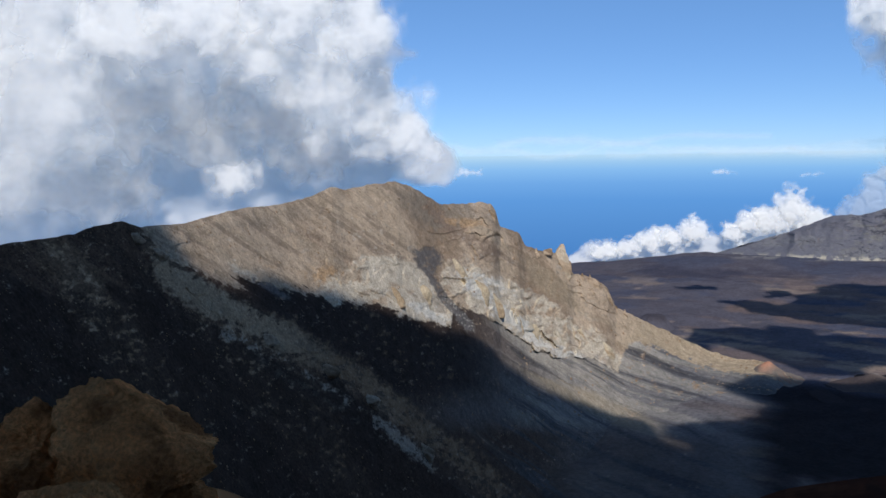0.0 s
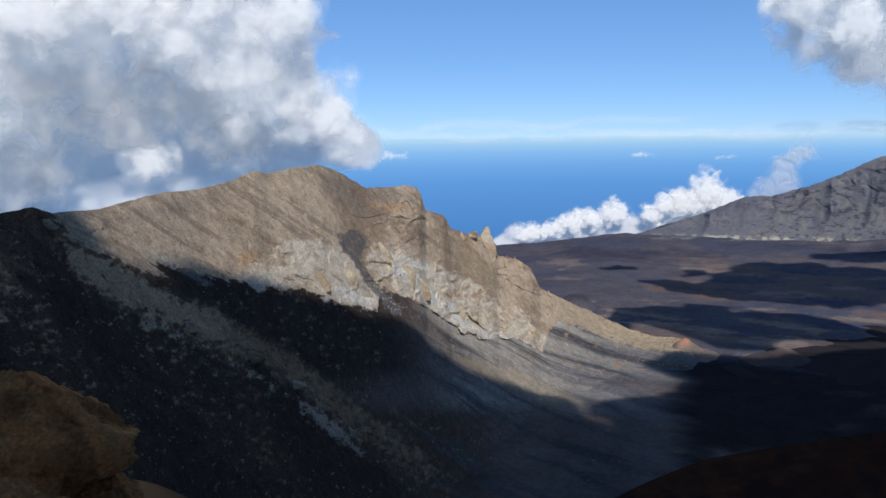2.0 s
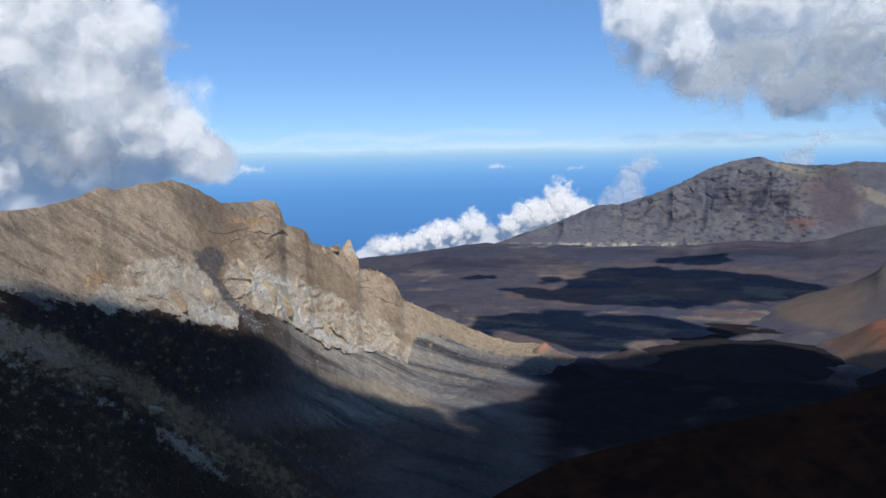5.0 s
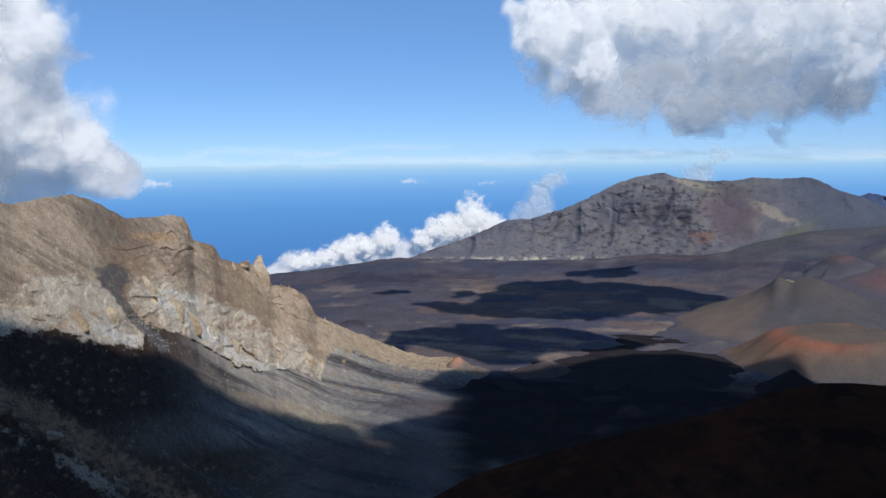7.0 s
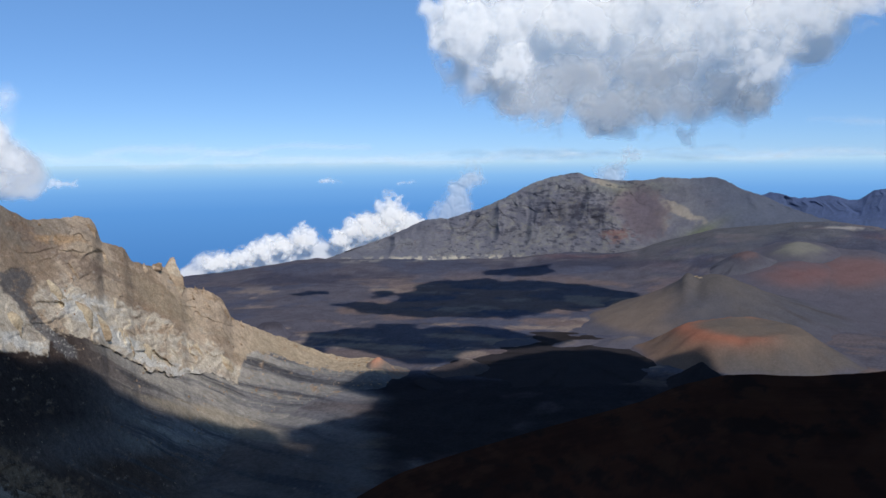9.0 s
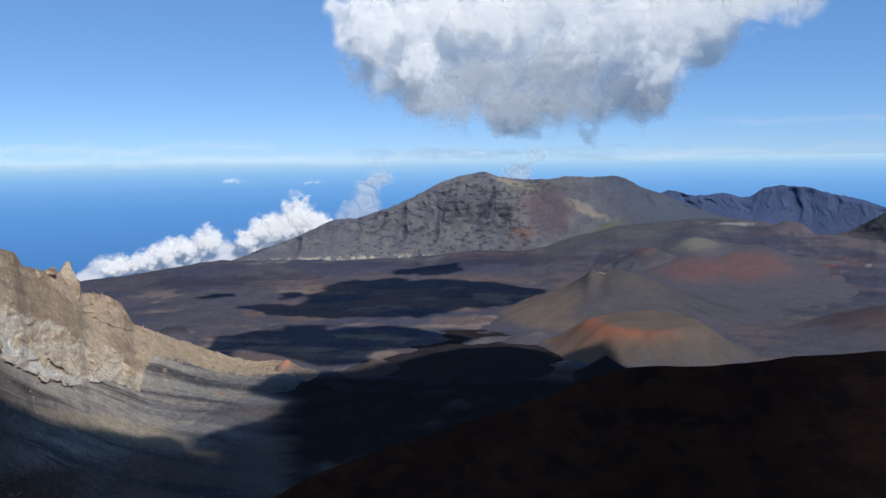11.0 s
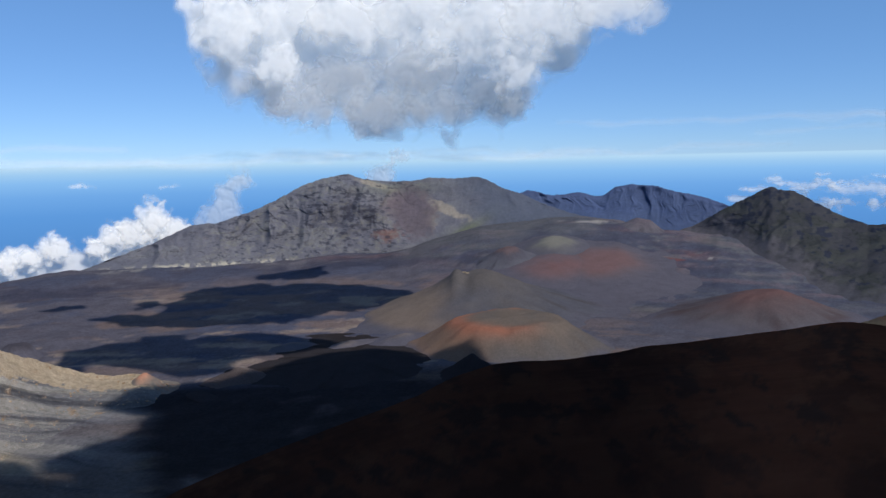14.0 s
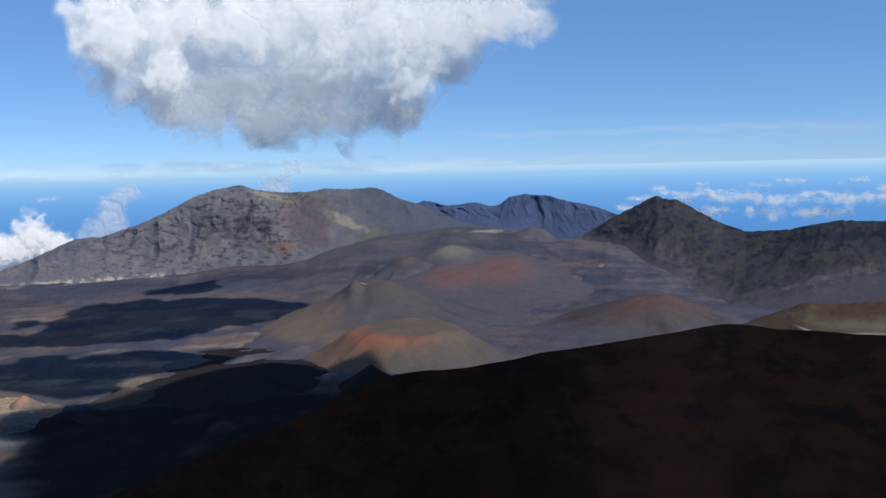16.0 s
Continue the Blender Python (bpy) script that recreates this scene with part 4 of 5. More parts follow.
for k, (az, top, wide, tall) in enumerate(((7.3, -6.42, 0.9, 0.5), (8.7, -7.2, 0.7, 1.0), (10.6, -8.25, 1.1, 1.6), (11.3, -9.0, 0.7, 1.3), (12.0, -10.1, 0.4, 1.0), (9.7, -8.0, 0.4, 1.0), (10.2, -8.2, 0.45, 1.2), (11.0, -8.6, 0.4, 1.2), (11.6, -9.5, 0.4, 1.2), (12.6, -10.5, 0.4, 0.8), (6.5, -6.4, 0.5, 0.7), (13.2, -10.9, 0.3, 0.6),
                                           (3.4, -3.6, 0.9, 1.2),
                                           (-20.6, -4.5, 1.4, 0.8), (-19.2, -5.6, 1.3, 0.9), (-8.5, -13.8, 2.0, 1.2), (-5.5, -16.0, 2.2, 1.4), (-1.6, -19.4, 1.6, 1.5), (-12.5, -11.6, 1.8, 1.0))):
    outcrop("outcrop", az, top, wide, tall, DUN, 40 + k)
for k, (az, top, wide, tall) in enumerate(((1.0, -6.9, 1.5, 2.2), (2.4, -8.1, 1.3, 2.2), (3.6, -9.1, 1.2, 2.0), (5.0, -10.1, 1.1, 2.2), (6.3, -11.1, 1.3, 2.6), (8.0, -11.5, 1.0, 2.2),
                                           (9.6, -11.7, 1.1, 2.0), (11.2, -12.3, 1.2, 1.8), (-1.4, -8.6, 1.3, 1.8), (-3.4, -8.9, 1.4, 1.5))):
    outcrop("outcrop", az, top, wide, tall, LIGHT, 70 + k, "pale weathered outcrop")



def cone_rocks(name, parent, at, size, seed, label):
    """A small crag of pale rock standing out of a cone's or a hill's top."""
    verts, faces = rock_shape(seed, 3, 0.22, 10)
    verts = verts * np.array(size) + np.array(at)
    n = fbm(verts[:, 0] / 5 + verts[:, 2] / 4, verts[:, 1] / 5, 4, seed)
    col = mix(np.broadcast_to(np.asarray((0.25, 0.205, 0.15)), verts.shape).copy(), (0.18, 0.14, 0.10), step(-0.1, 0.5, n))
    return tagged(raw_mesh(name, verts, faces, CONE_CINDER, col, None, parent), label)


top = FLOOR + 134
for k, (side, away, wide, tall) in enumerate(((-64, -10, 13, 9), (-52, -22, 11, 6), (-80, -14, 10, 6), (-40, -12, 12, 5))):
    x, y, _ = place(45.2, 2680 + away, 0)
    cone_rocks("summit_crag", LARGE_CONE, (x + side * math.cos(radians(45.2)), y - side * math.sin(radians(45.2)), top - 6 - abs(side + 62) * 0.12), (wide, wide * 0.7, tall), 210 + k, "pale rock crag on the rim")


def loose_rocks():
    """Fallen stones on the ridge's flank, too many to count."""
    rng = np.random.default_rng(5)
    n, m = FLANK.shape[:2]
    i, j = rng.integers(120, n - 30, 9000), (rng.random(9000) ** 1.2 * (m - 40)).astype(int) + 8
    clump = fbm(i / 14 + j / 18, j / 60, 4, 77)
    some = clump + rng.random(9000) * 0.5 > 0.5
    i, j = i[some], j[some]
    base = FLANK[i, j]
    size = (0.25 + 0.9 * rng.random(len(i)) ** 5) * np.linalg.norm(base, axis=1) / 900
    cube = np.array([(-1, -1, -1), (1, -1, -1), (1, 1, -1), (-1, 1, -1), (-0.7, -0.6, 0.8), (0.8, -0.7, 0.6), (0.6, 0.7, 0.9), (-0.8, 0.6, 0.7)])
    quad = np.array([(0, 3, 2, 1), (4, 5, 6, 7), (0, 1, 5, 4), (1, 2, 6, 5), (2, 3, 7, 6), (3, 0, 4, 7)])
    a = rng.random(len(i)) * 6.3
    turned = np.stack([cube[None, :, 0] * np.cos(a)[:, None] - cube[None, :, 1] * np.sin(a)[:, None],
                       cube[None, :, 0] * np.sin(a)[:, None] + cube[None, :, 1] * np.cos(a)[:, None], np.broadcast_to(cube[:, 2], (len(i), 8))], -1)
    verts = base[:, None] + turned * size[:, None, None] * (0.7 + 0.6 * rng.random((len(i), 8, 1)))
    quads = (quad[None] + (np.arange(len(i)) * 8)[:, None, None]).reshape(-1, 4)
    tone = 0.4 * rng.random((len(i), 1, 1)) ** 1.8
    col = np.broadcast_to(np.asarray(BROWN) + (np.asarray(PALE) - np.asarray(BROWN)) * tone, (len(i), 8, 3))
    ob = raw_mesh("loose_rocks", verts.reshape(-1, 3), quads, RIDGE_ROCK, col.reshape(-1, 3))
    tagged(ob, "scattered fallen stones on the ridge's scree", "rocks", kind="stuff")


loose_rocks()

# ---- the sea, far off ----


# backdrop that gives off its own light; the ramp paints haze towards the horizon
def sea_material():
    mat, nodes, links, bsdf = material("glowing_sea")
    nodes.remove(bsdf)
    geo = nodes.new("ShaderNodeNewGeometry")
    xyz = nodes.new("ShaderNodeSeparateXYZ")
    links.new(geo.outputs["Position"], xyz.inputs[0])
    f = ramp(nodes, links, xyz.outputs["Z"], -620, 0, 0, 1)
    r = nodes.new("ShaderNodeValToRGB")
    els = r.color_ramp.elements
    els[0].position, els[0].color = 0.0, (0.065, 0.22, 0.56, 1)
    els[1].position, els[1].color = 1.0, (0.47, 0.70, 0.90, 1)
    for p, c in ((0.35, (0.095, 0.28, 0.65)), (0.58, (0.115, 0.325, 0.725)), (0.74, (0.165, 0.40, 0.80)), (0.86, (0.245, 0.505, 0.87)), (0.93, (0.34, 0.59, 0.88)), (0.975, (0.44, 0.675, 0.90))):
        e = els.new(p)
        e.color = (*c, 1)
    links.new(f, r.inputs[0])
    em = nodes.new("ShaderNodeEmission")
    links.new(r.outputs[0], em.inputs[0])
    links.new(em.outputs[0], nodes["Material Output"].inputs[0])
    return mat


def sea():
    az = np.linspace(-180, 180, 240, endpoint=False)[:, None]
    s = np.linspace(0, 1, 24)[None, :]
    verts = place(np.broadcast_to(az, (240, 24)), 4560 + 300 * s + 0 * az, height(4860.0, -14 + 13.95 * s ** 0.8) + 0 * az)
    return tagged(sheet("water", verts, sea_material(), wrap=True), "glowing backdrop of deep blue ocean, pale haze painted in at the horizon", "sea", kind="structure")


sea()

# ---- clouds ----


def inside(px, py, outline):
    """Distance to the outline, positive inside."""
    p = np.asarray(outline, float)
    q = np.roll(p, -1, 0)
    best, odd = np.full(px.shape, 1e9), np.zeros(px.shape, bool)
    for (x0, y0), (x1, y1) in zip(p, q):
        ex, ey = x1 - x0, y1 - y0
        t = np.clip(((px - x0) * ex + (py - y0) * ey) / (ex * ex + ey * ey + 1e-9), 0, 1)
        best = np.minimum(best, np.hypot(px - x0 - t * ex, py - y0 - t * ey))
        if y0 != y1:
            odd ^= ((y0 > py) != (y1 > py)) & (px < ex * (py - y0) / (y1 - y0) + x0)
    return np.where(odd, best, -best)


def keep(verts, quads, alive):
    """Drops the faces that are all empty, and loose corners."""
    quads = quads[alive[quads].any(1)]
    used = np.unique(quads)
    back = np.zeros(len(verts), int)
    back[used] = np.arange(len(used))
    return used, back[quads]


def cloud_sheet(name, outline, dist, soft, seed, size, cell, mat, wisp, lean, relief, parent, dome=0.0):
    """A sunlit face of cloud: heaped lumps of about size degrees, standing out by relief times their width; dome bulges the whole."""
    o = np.asarray(outline, float)
    a = np.arange(o[:, 0].min() - soft * 2.5, o[:, 0].max() + soft * 2.5, cell)[:, None]
    e = np.arange(o[:, 1].min() - soft * 2.5, o[:, 1].max() + soft * 2.5, cell)[None, :]
    A, E = a + 0 * e, e + 0 * a
    n, m = A.shape
    ids = np.arange(n * m).reshape(n, m)
    grid = np.stack([ids[:-1, :-1], ids[1:, :-1], ids[1:, 1:], ids[:-1, 1:]], -1).reshape(-1, 4)
    wa, we = 0.35 * size * fbm(A / size, E / size, 3, seed), 0.35 * size * fbm(A / size, E / size, 3, seed + 9)
    heap = billow((A + wa) / size, (E + we) / size * 1.15, 4, seed + 50, 0.33)
    sd = inside(A + wa * min(1.0, soft), E + we * min(1.0, soft), o) / soft
    dens = np.clip(sd + wisp * (1.1 * (heap - 0.75) + 0.8 * fbm(A / size * 1.5, E / size * 1.5, 5, seed + 3)), -1.5, 3)
    z = height(dist, E)
    over = eased(lean, E, 1.0) if isinstance(lean, list) else lean + 0 * A
    hang = np.cumsum(over * (z[:, 1:2] - z[:, :1]), 1)
    hang = hang - hang[:, m // 2:m // 2 + 1]
    per = dist * math.pi / 180 * size
    body = dist - hang - relief * per * (0.6 * heap + 0.5 * fbm(A / size * 0.6, E / size * 0.55, 3, seed + 20, 0.4))
    if dome:
        body = body - dome * per * np.sqrt(np.clip(sd * soft / (size * 1.2) + 0.02, 0, 1))
    body = body - max(0.0, float(body.max()) - 4480) * (4300 < dist < 4500)
    verts = place(A, body, EYE + (z - EYE) * body / dist).reshape(-1, 3)
    used, quads = keep(verts, grid, dens.ravel() > -1.0)
    return raw_mesh(name, verts[used], quads, mat, None, {"thickness": dens.ravel()[used]}, parent), lambda up: float(np.interp(up, e[0], body.min(0)))


def cloud(label, outline, dist, soft, seed, size=1.0, cell=0.12, mat=None, wisp=0.5, lean=0.0, relief=0.16, puffs=(), tufts=(), ahead=90.0, head=None, rise=-0.2):
    """A heap cloud with the outline (bearing, height), dist metres off; soft: the width of its rim, in degrees. Its face leans over
    towards the viewpoint by lean metres a metre (a number, or by height), so that its base turns from the sun; the puffs (bearing,
    height, half width, half height) are heads of cloud standing out in front of it, the tufts
    shaded ones that hang over."""
    if not puffs:
        return tagged(cloud_sheet("cloud", outline, dist, soft, seed, size, cell, mat or CLOUD, wisp, lean, relief, None)[0], label, "cloud", group="clouds over the crater")
    ob = new("cloud")
    _, face = cloud_sheet("body", outline, dist, soft, seed, size, cell, mat or CLOUD, wisp, lean, relief, ob)
    for k, (az, el, w, h) in enumerate((*tufts, *puffs)):
        ring = [(az + w * math.cos(q * math.pi / 7) * (1 + 0.15 * math.sin(q * 2.3 + k)), el + h * math.sin(q * math.pi / 7) * (1 + 0.15 * math.cos(q * 1.9 + k))) for q in range(14)]
        small = min(w, h)
        cloud_sheet("puff", ring, face(el + h) - ahead - 4 * k, 0.5 * small, seed + 101 * (k + 1), small * 0.8, min(cell, small / 14), head or HEAD, wisp, 0.42 if k < len(tufts) else rise, relief, ob, dome=0.06)
    return tagged(ob, label, "cloud", group="clouds over the crater")


def shade_cloud(label, outline, level, soft, seed, ragged=1.0, near=(), fill=0.25):
    """A cloud overhead, outside the view, whose shade falls on the land within the outline (bearing, height); near: further
    corners of the shade as bearing, distance and level."""
    pts = [surface(*q) if len(q) == 2 else Vector(place(*q)) for q in (*outline, *near)]
    o = np.asarray([(p + SUN_WAY * ((level - p.z) / SUN_WAY.z))[:2] for p in pts])
    return overhead(label, o, level, soft, seed, ragged, fill)


def overhead(label, o, level, soft, seed, ragged=1.0, fill=0.25):
    step_m = max((o.max(0) - o.min(0)).max() / 260, 7)
    x = np.arange(o[:, 0].min() - soft * 2, o[:, 0].max() + soft * 2, step_m)[:, None]
    y = np.arange(o[:, 1].min() - soft * 2, o[:, 1].max() + soft * 2, step_m)[None, :]
    X, Y = x + 0 * y, y + 0 * x
    w = soft * 1.3 * ragged
    sd = inside(X + 2 * w * fbm(X / 190, Y / 190, 5, seed, 0.6), Y + 2 * w * fbm(X / 190, Y / 190, 5, seed + 7, 0.6), o)
    dens = np.clip(sd / soft + fill + 0.6 * ragged * fbm(X / 160, Y / 160, 5, seed + 1, 0.6), -1, 1.5)
    body = np.sqrt(np.clip(sd / (soft * 3) + 0.05, 0, 1))
    z0 = level + 6 * body * fbm(X / 90, Y / 90, 4, seed + 2)
    z1 = level + 10 + 70 * body * (0.6 + 0.5 * fbm(X / 120, Y / 120, 4, seed + 4))
    n, m = X.shape
    ids = np.arange(n * m).reshape(n, m)
    quads = np.stack([ids[:-1, :-1], ids[1:, :-1], ids[1:, 1:], ids[:-1, 1:]], -1).reshape(-1, 4)
    verts = np.concatenate([np.stack([X, Y, z0], -1).reshape(-1, 3), np.stack([X, Y, z1], -1).reshape(-1, 3)])
    quads = np.concatenate([quads[:, ::-1], quads + n * m])
    d2 = np.concatenate([dens.ravel(), dens.ravel()])
    used, quads = keep(verts, quads, d2 > -0.5)
    ob = raw_mesh("cloud", verts[used], quads, SHADE_CLOUD, None, {"thickness": d2[used] })
    return tagged(ob, label, "cloud", group="clouds over the crater")


cloud("huge grey and white heap cloud behind the ridge", [(-60, -10), (-60, 22), (-4, 22), (-3.1, 10.5), (-3.2, 8.2), (-1.6, 7.4), (-3.6, 6.4), (-3.6, 4.0), (-1.6, 3.2), (-0.4, 1.0),
      (-1.0, -0.3), (-3.6, -1.4), (-5.9, -3.5), (-12, -8), (-30, -10)], 4400, 0.8, 500, size=4.2, cell=0.12, wisp=0.6, tufts=((-19.5, 4.0, 3.0, 3.0), (-16, 1.8, 3.0, 2.2), (-11.4, 3.0, 2.8, 2.4), (-8.6, 0.2, 2.4, 1.8), (-21, -1.5, 2.4, 1.8)), lean=[(-10, -0.1), (-3.5, 0.05), (0.5, 0.46), (10, 0.50), (13, 0.2), (22, 0)], relief=0.05,
      puffs=((-45, 6, 9, 11), (-33, 6, 6, 9), (-26.5, 5, 4.2, 6), (-24, -1.4, 3.0, 2.6), (-20.5, 8.5, 2.6, 3), (-16.0, 10, 3.0, 2.4), (-13.2, 7.6, 2.4, 2.6), (-10.2, 9.8, 3.0, 2.4), (-7.6, 5.4, 2.6, 3.2), (-5.2, 9.0, 2.4, 2.6),
             (-5.0, 3.6, 2.0, 1.8), (-2.7, 1.8, 2.2, 2.1), (-2.2, 0.2, 1.8, 1.1), (-14.2, -1.0, 1.9, 1.3)))
cloud("large white cloud with a grey base over the far mountain", [(26.4, 20), (26.6, 10.5), (27.0, 7.9), (28.8, 4.9), (30.4, 2.9), (32.4, 2.2), (33.7, 1.2), (35.2, 2.2), (37, 2.4), (38.6, 1.7), (40.1, 1.5), (42.6, 1.8), (44.6, 2.9), (47.2, 2.5), (48.4, 3.4),
      (50.0, 5.9), (51.6, 8.2), (54.6, 8.4), (56.2, 9.8), (56.6, 20)], 4650, 0.9, 520, size=3.4, cell=0.10, wisp=0.8, lean=[(1, 0.62), (3, 0.5), (6, 0.25), (8.5, -0.1), (20, -0.25)], relief=0.025,
      tufts=((33.4, 3.4, 1.9, 1.2), (38.2, 3.2, 2.4, 1.3), (42.2, 3.4, 2.2, 1.3), (45.8, 4.4, 1.9, 1.3), (30.8, 4.8, 1.6, 1.2), (36.0, 5.4, 2.4, 1.4), (41.0, 5.8, 2.6, 1.5), (47.4, 3.4, 1.0, 0.8)),
      puffs=((28.8, 8.8, 2.2, 2.0), (32.6, 9.6, 3.0, 2.3), (36.6, 10.0, 3.0, 2.4), (41.2, 9.9, 3.2, 2.4), (45.6, 9.4, 3.0, 2.5), (49.4, 9.6, 2.8, 2.0), (53.6, 9.9, 2.6, 1.5), (47.6, 6.2, 1.8, 1.5), (31.2, 6.6, 1.6, 1.2)))
cloud("low white cumulus bank beyond the far slope", [(8.0, -10), (9.0, -7.0), (11.2, -6.0), (12.3, -6.2), (13.5, -5.4), (15, -5.2), (16.2, -5.0), (17, -4.6), (18.0, -5.2), (18.8, -5.5), (19.6, -5.0), (20.4, -4.1), (21.8, -3.15), (23, -2.75), (24.1, -3.2), (25.2, -4.5), (26, -10)],
      4540, 0.34, 540, size=1.5, cell=0.05, wisp=0.8, mat=CUMULUS, relief=0.05, lean=0.05, ahead=30, head=SMALL_HEAD, rise=-0.1,
      puffs=((23.0, -3.5, 1.0, 0.9), (22.0, -4.4, 1.2, 0.8), (20.7, -4.6, 0.9, 0.7), (19.6, -5.3, 0.8, 0.6), (17.1, -5.1, 0.9, 0.7), (15.8, -5.7, 0.9, 0.6), (14.4, -5.8, 0.9, 0.6), (12.8, -6.3, 0.8, 0.5), (11.3, -6.6, 0.9, 0.55), (24.3, -4.4, 0.8, 0.8)))
cloud("thin wisp of cloud rising behind the slope", [(25.7, -5), (25.9, -3.6), (26.2, -2.9), (26.9, -2.6), (27.2, -1.6), (27.9, -0.8), (28.9, -0.4), (29.5, -0.9), (29.2, -1.7), (28.6, -2.2), (28.9, -3.0), (28.2, -4.5)], 4640, 0.45, 550, size=0.9, cell=0.06, wisp=0.7, mat=SMOKE, relief=0.15)
cloud("small puff of cloud behind the summit", [(37.0, -2), (37.2, -1.0), (37.8, -0.4), (38.6, -0.2), (39.0, 0.5), (39.8, 0.7), (40.0, 0.2), (39.2, -0.6), (39.0, -2)], 4620, 0.35, 560, size=0.7, cell=0.06, wisp=0.7, mat=SMOKE, relief=0.15)
for k, (az, el, w, h) in enumerate(((1.9, -1.15, 1.0, 0.2), (-0.4, -1.5, 1.2, 0.12), (18.8, -1.3, 0.8, 0.12), (24.2, -1.5, 0.6, 0.10), (63.5, -2.4, 1.6, 0.18), (66.3, -2.15, 2.2, 0.22),
                                    (69.0, -2.3, 2.4, 0.3), (72.0, -2.6, 2.0, 0.3), (75.4, -2.5, 1.5, 0.35), (77.9, -2.4, 1.6, 0.3), (71.2, -3.5, 1.5, 0.35), (73.8, -3.4, 1.2, 0.2), (62.0, -3.0, 0.9, 0.15), (80.5, -2.7, 2.0, 0.4))):
    ring = [(az + w * math.cos(q * math.pi / 5) * (0.8 + 0.3 * math.sin(q * 2.3 + k)), el + h * math.sin(q * math.pi / 5)) for q in range(10)]
    cloud("small low cloud far out over the sea", ring, 4720, max(h * 0.9, 0.16), 700 + 11 * k, size=0.8, cell=0.05, wisp=0.7, mat=WISP, lean=-1.5, relief=0.08)

rng = random.Random(4)
for k in range(40):
    az, el = rng.uniform(62.5, 82), -1.35 - 2.2 * rng.random() ** 1.3
    w, h = rng.uniform(0.25, 1.1), rng.uniform(0.05, 0.16) * (1 - 0.3 * el)
    ring = [(az + w * math.cos(q * math.pi / 5) * rng.uniform(0.7, 1.2), el + h * math.sin(q * math.pi / 5)) for q in range(10)]
    cloud("small low cloud far out over the sea", ring, 4730 + k, max(h * 0.9, 0.14), 900 + 11 * k, size=0.7, cell=0.05, wisp=0.8, mat=WISP, lean=-1.0, relief=0.06)

# thin streaks of high cloud low in the sky
rng = random.Random(9)
for k in range(16):
    az, el = -34 + 7.4 * k + rng.uniform(-2, 2), rng.choice((0.15, 0.5, 0.9, 1.4, 2.0)) + rng.uniform(-0.1, 0.1)
    w, h = rng.uniform(7, 15), rng.uniform(0.06, 0.16)
    if 16 < az < 62 and el > 0.4:
        el = 0.2
    ring = [(az + w * math.cos(q * math.pi / 7) * rng.uniform(0.8, 1.1), el + h * math.sin(q * math.pi / 7)) for q in range(14)]
    cloud("thin streak of high cloud above the horizon", ring, 4800 + k, 0.30, 1300 + 11 * k, size=4.0, cell=0.12, wisp=0.3, mat=VEIL, lean=-1.3, relief=0.0)

# shade on the land
# unseen cloud; its corners far behind the viewpoint are added to cut skylight
shade_cloud("broad grey cloud overhead shading the near slopes", [(-75, 1000, -40), (-60, 1200, -30), (-30, 1300, -20), (-20.4, 1400, -60), (-19.7, -4.6), (-18.8, -6.8), (-17.0, -8.8), (-12, -10.5), (-5.8, -10.9), (0.5, -12.9), (3.8, -14.5), (8.0, -16.8),
            (10.1, -17.4), (12.4, -17.9), (14.0, -18.1), (14.3, -18.7), (15.6, -19.5), (17.6, -20.2), (17.2, -19.4), (15.9, -18.6), (16.1, -18.1), (17.5, -17.8), (20.0, -17.3), (22.0, -16.8), (23.2, -16.4), (22.4, -15.9), (20, -15.3), (21.5, -14.8), (25, -14.5), (27, -14.7), (29.5, -14.4), (33, -13.6), (37, -13.4), (40.5, -13.9), (43, -13.9), (46, -14.6)], 700, 30, 600, ragged=0.5, fill=0.5,
            near=((52, 1000, -200), (66, 800, -120), (85, 800, -100), (105, 2600, 0), (150, 3000, 0), (-150, 3000, 0), (-105, 2000, 0), (-80, 700, -40)))
for k, ring in enumerate(([(19.8, -9.8), (22, -9.8), (23.8, -9.6), (25.3, -8.8), (27.3, -8.3), (30.8, -8.4), (36.7, -9.0), (40.2, -9.8), (36, -10.2), (33, -10.5), (32.6, -10.9), (30.6, -10.8), (27.1, -10.9), (23.8, -10.6), (20.5, -10.3)],
                          [(15.2, -11.7), (18, -11.75), (20.6, -11.7), (23.8, -11.5), (26.0, -11.4), (29.6, -11.7), (34.5, -12.4), (31.6, -12.7), (28.6, -12.9), (26.8, -13.4), (25.4, -13.8), (23.4, -13.6), (21.2, -13.1), (18.5, -12.6), (16.5, -12.2)],
                          [(30.2, -7.7), (33.6, -7.8), (33.2, -8.2), (30.6, -8.1)], [(19.1, -9.6), (21.8, -9.7), (23.9, -9.8), (21.5, -10.0)],
                          [(16.6, -9.0), (17.9, -8.9), (18.2, -9.2), (17.2, -9.3)], [(21.2, -9.2), (22.9, -9.0), (23.2, -9.3), (21.8, -9.5)])):
    shade_cloud("torn cloud overhead shading the crater floor", ring, 800, 26, 620 + 13 * k, 1.0, fill=0.9)

# ---- rocks by the camera ----


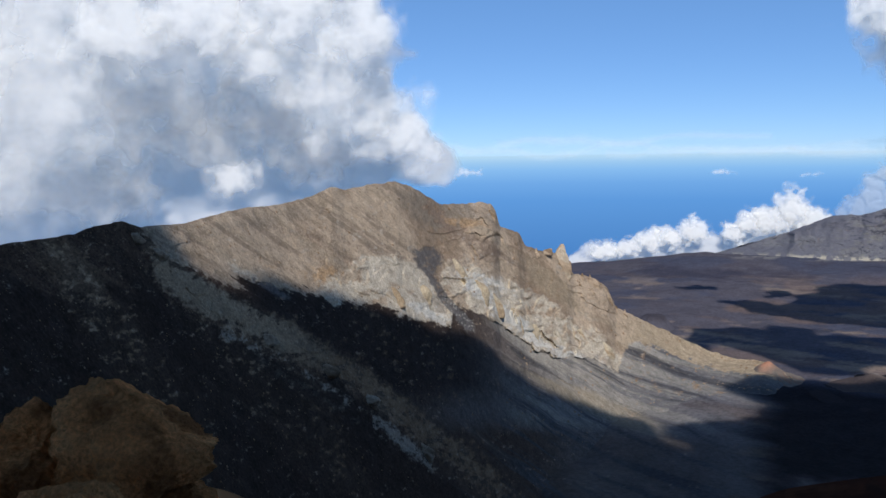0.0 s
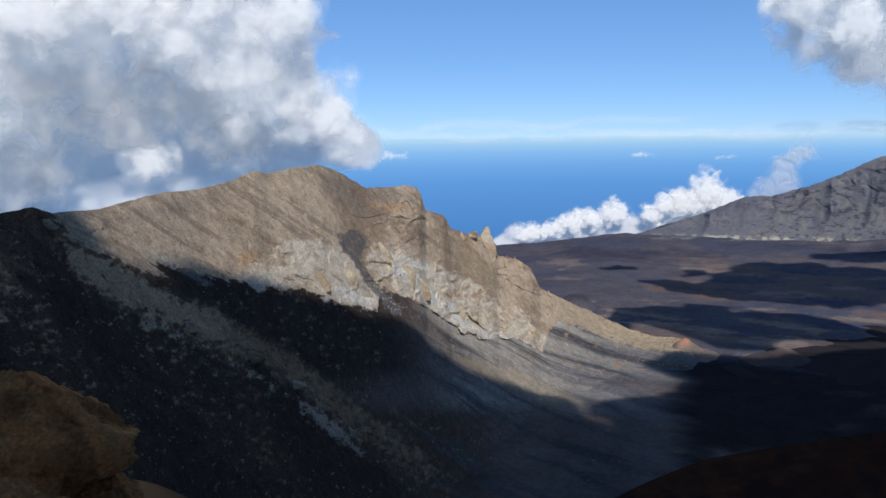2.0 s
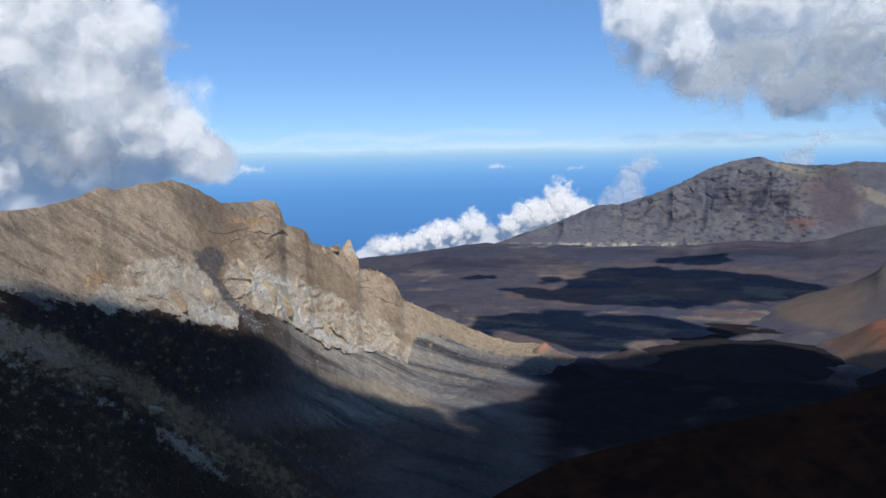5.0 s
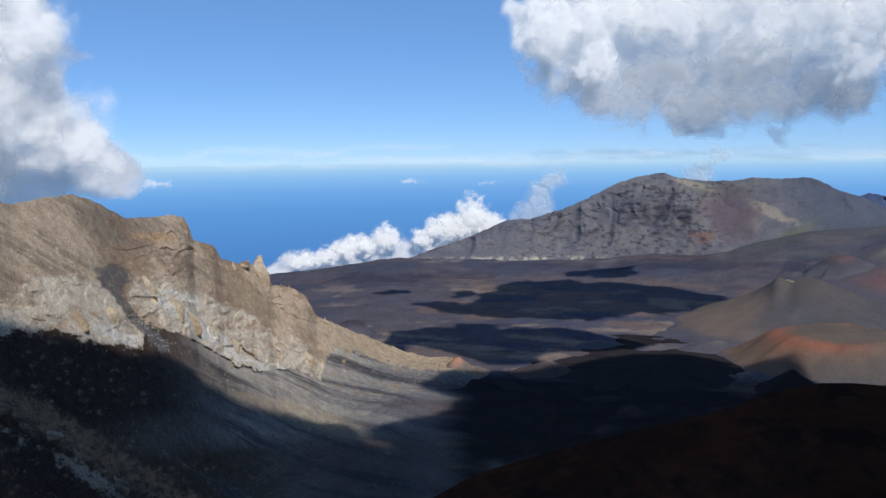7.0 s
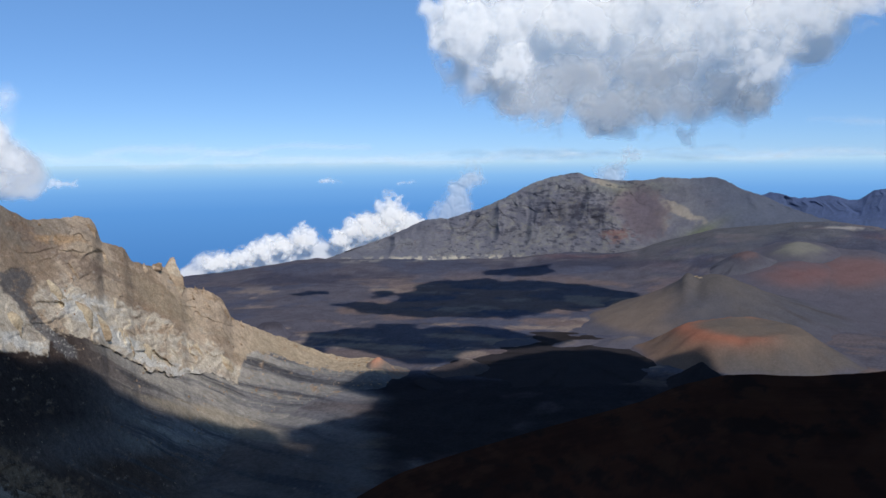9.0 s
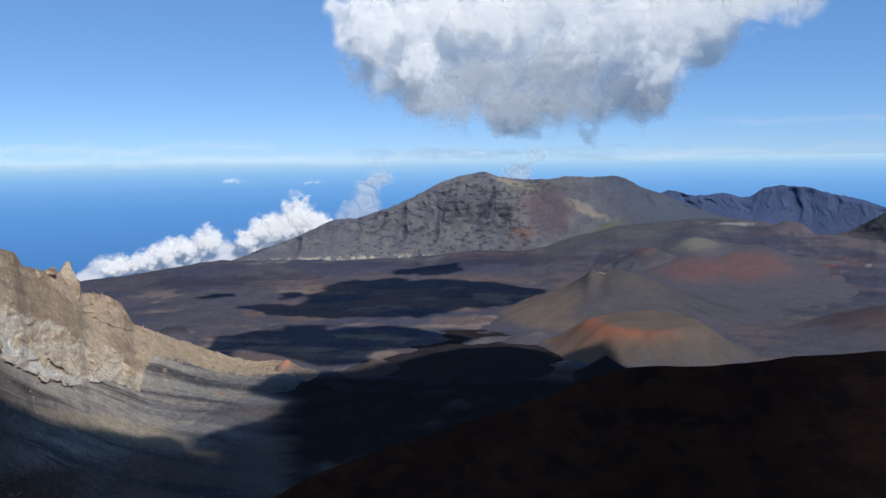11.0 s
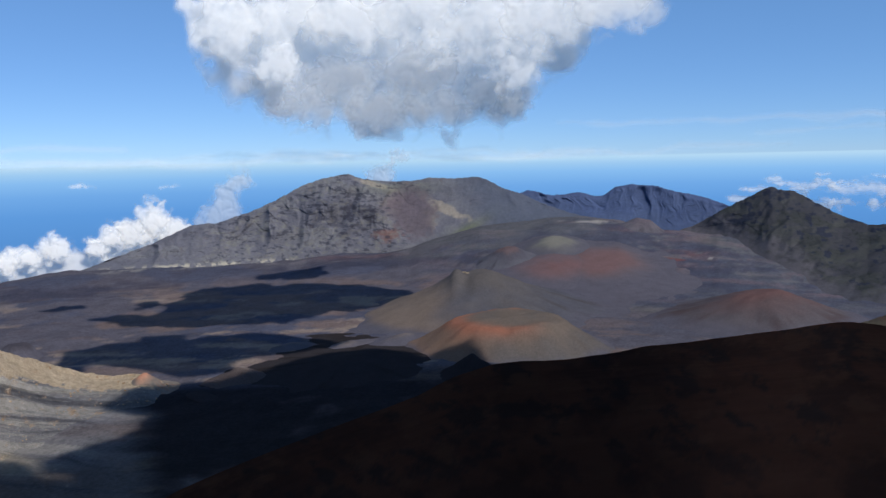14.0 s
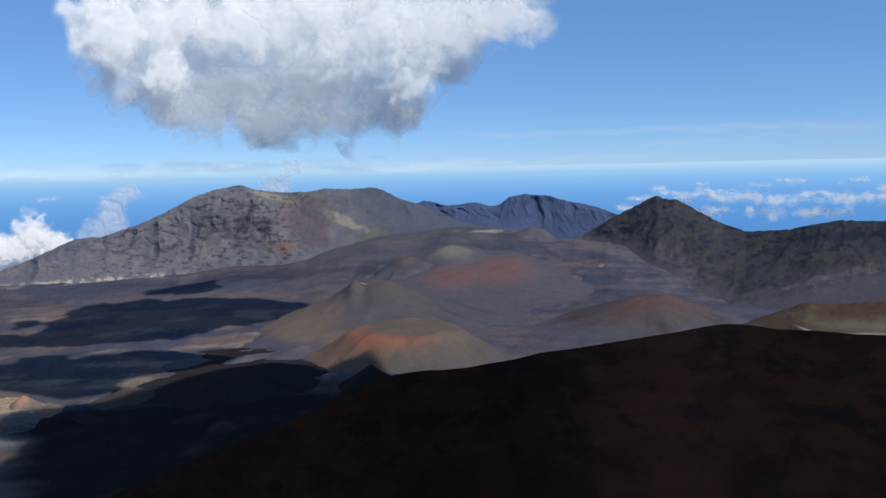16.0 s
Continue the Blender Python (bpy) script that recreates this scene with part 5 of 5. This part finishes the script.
def boulder(label, at, size, seed, turn=0.0, rough=0.22, colour=(0.66, 0.29, 0.115), detail=6, undercut=0.0, boxy=1.0, cuts=11, slant=0.0):
    """A weathered block of lava: a cut and worn lump, resting a little way in the ground."""
    verts, faces = rock_shape(seed, detail, rough, cuts, boxy)
    verts[:, 0] -= undercut * step(0.3, -0.1, verts[:, 2]) * np.clip(verts[:, 0] - 0.15, 0, 2)
    verts[:, 2] -= slant * verts[:, 0] * step(-0.5, 0.6, verts[:, 2])
    verts = verts * np.array(size)
    n1 = fbm(verts[:, 0] * 3 + verts[:, 2] * 2 + seed, verts[:, 1] * 3 + verts[:, 2], 5, seed)
    col = mix(np.broadcast_to(np.asarray(colour), verts.shape).copy(), (0.30, 0.135, 0.058), step(0.05, 0.65, n1))
    col = mix(col, (0.62, 0.32, 0.14), 0.6 * step(0.25, 0.7, -n1))
    ob = raw_mesh("boulder", verts, faces, BOULDER_ROCK, col)
    ob.matrix_world = pose(*at, 0, 0, turn)
    return tagged(ob, label, "boulder", group="boulders by the viewpoint")


def near_rock(az, el, d):
    return Vector(place(az, d, height(d, el)))


p = near_rock(-20.3, -19.4, 6.2)
boulder("large weathered brown lava boulder on the rim", p, (0.74, 0.55, 0.56), 5, 0, 0.18, undercut=0.75, boxy=0.62, cuts=5, slant=0.10)
p = near_rock(-27.7, -17.9, 6.6)
boulder("brown lava boulder beside the larger one", p, (0.42, 0.45, 0.46), 8, 70)
p = near_rock(-18.4, -22.6, 5.6)
boulder("small rounded brown boulder at the foot of the larger one", p, (0.26, 0.26, 0.20), 12, 130, 0.12)
p = near_rock(-25.4, -22.9, 5.4)
boulder("low dusty brown boulder half buried in soil", p, (0.62, 0.42, 0.40), 17, 40, 0.2)

# a few pale rocks on the crest of the near hill
for k, (az, d, size) in enumerate(((64.3, 345, 1.3), (64.6, 346, 1.9), (64.95, 344, 1.1), (65.2, 347, 0.8))):
    verts, faces = rock_shape(230 + k, 3, 0.2, 9)
    verts = verts * np.array((size, size * 0.8, size * 0.7))
    n = fbm(verts[:, 0] + k, verts[:, 1] + verts[:, 2], 4, 230 + k)
    col = mix(np.broadcast_to(np.asarray((0.5, 0.45, 0.38)), verts.shape).copy(), (0.25, 0.2, 0.16), step(0.0, 0.5, n))
    ob = raw_mesh("boulder", verts, faces, BOULDER_ROCK, col)
    hit, where, *_ = scene.ray_cast(bpy.context.evaluated_depsgraph_get(), Vector(place(az, d, 60.0)), Vector((0, 0, -1)))
    ob.location = where + Vector((0, 0, size * 0.35))
    tagged(ob, "small pale boulder on the crest of the near hill", "boulder", group="pale boulders on the near hill")
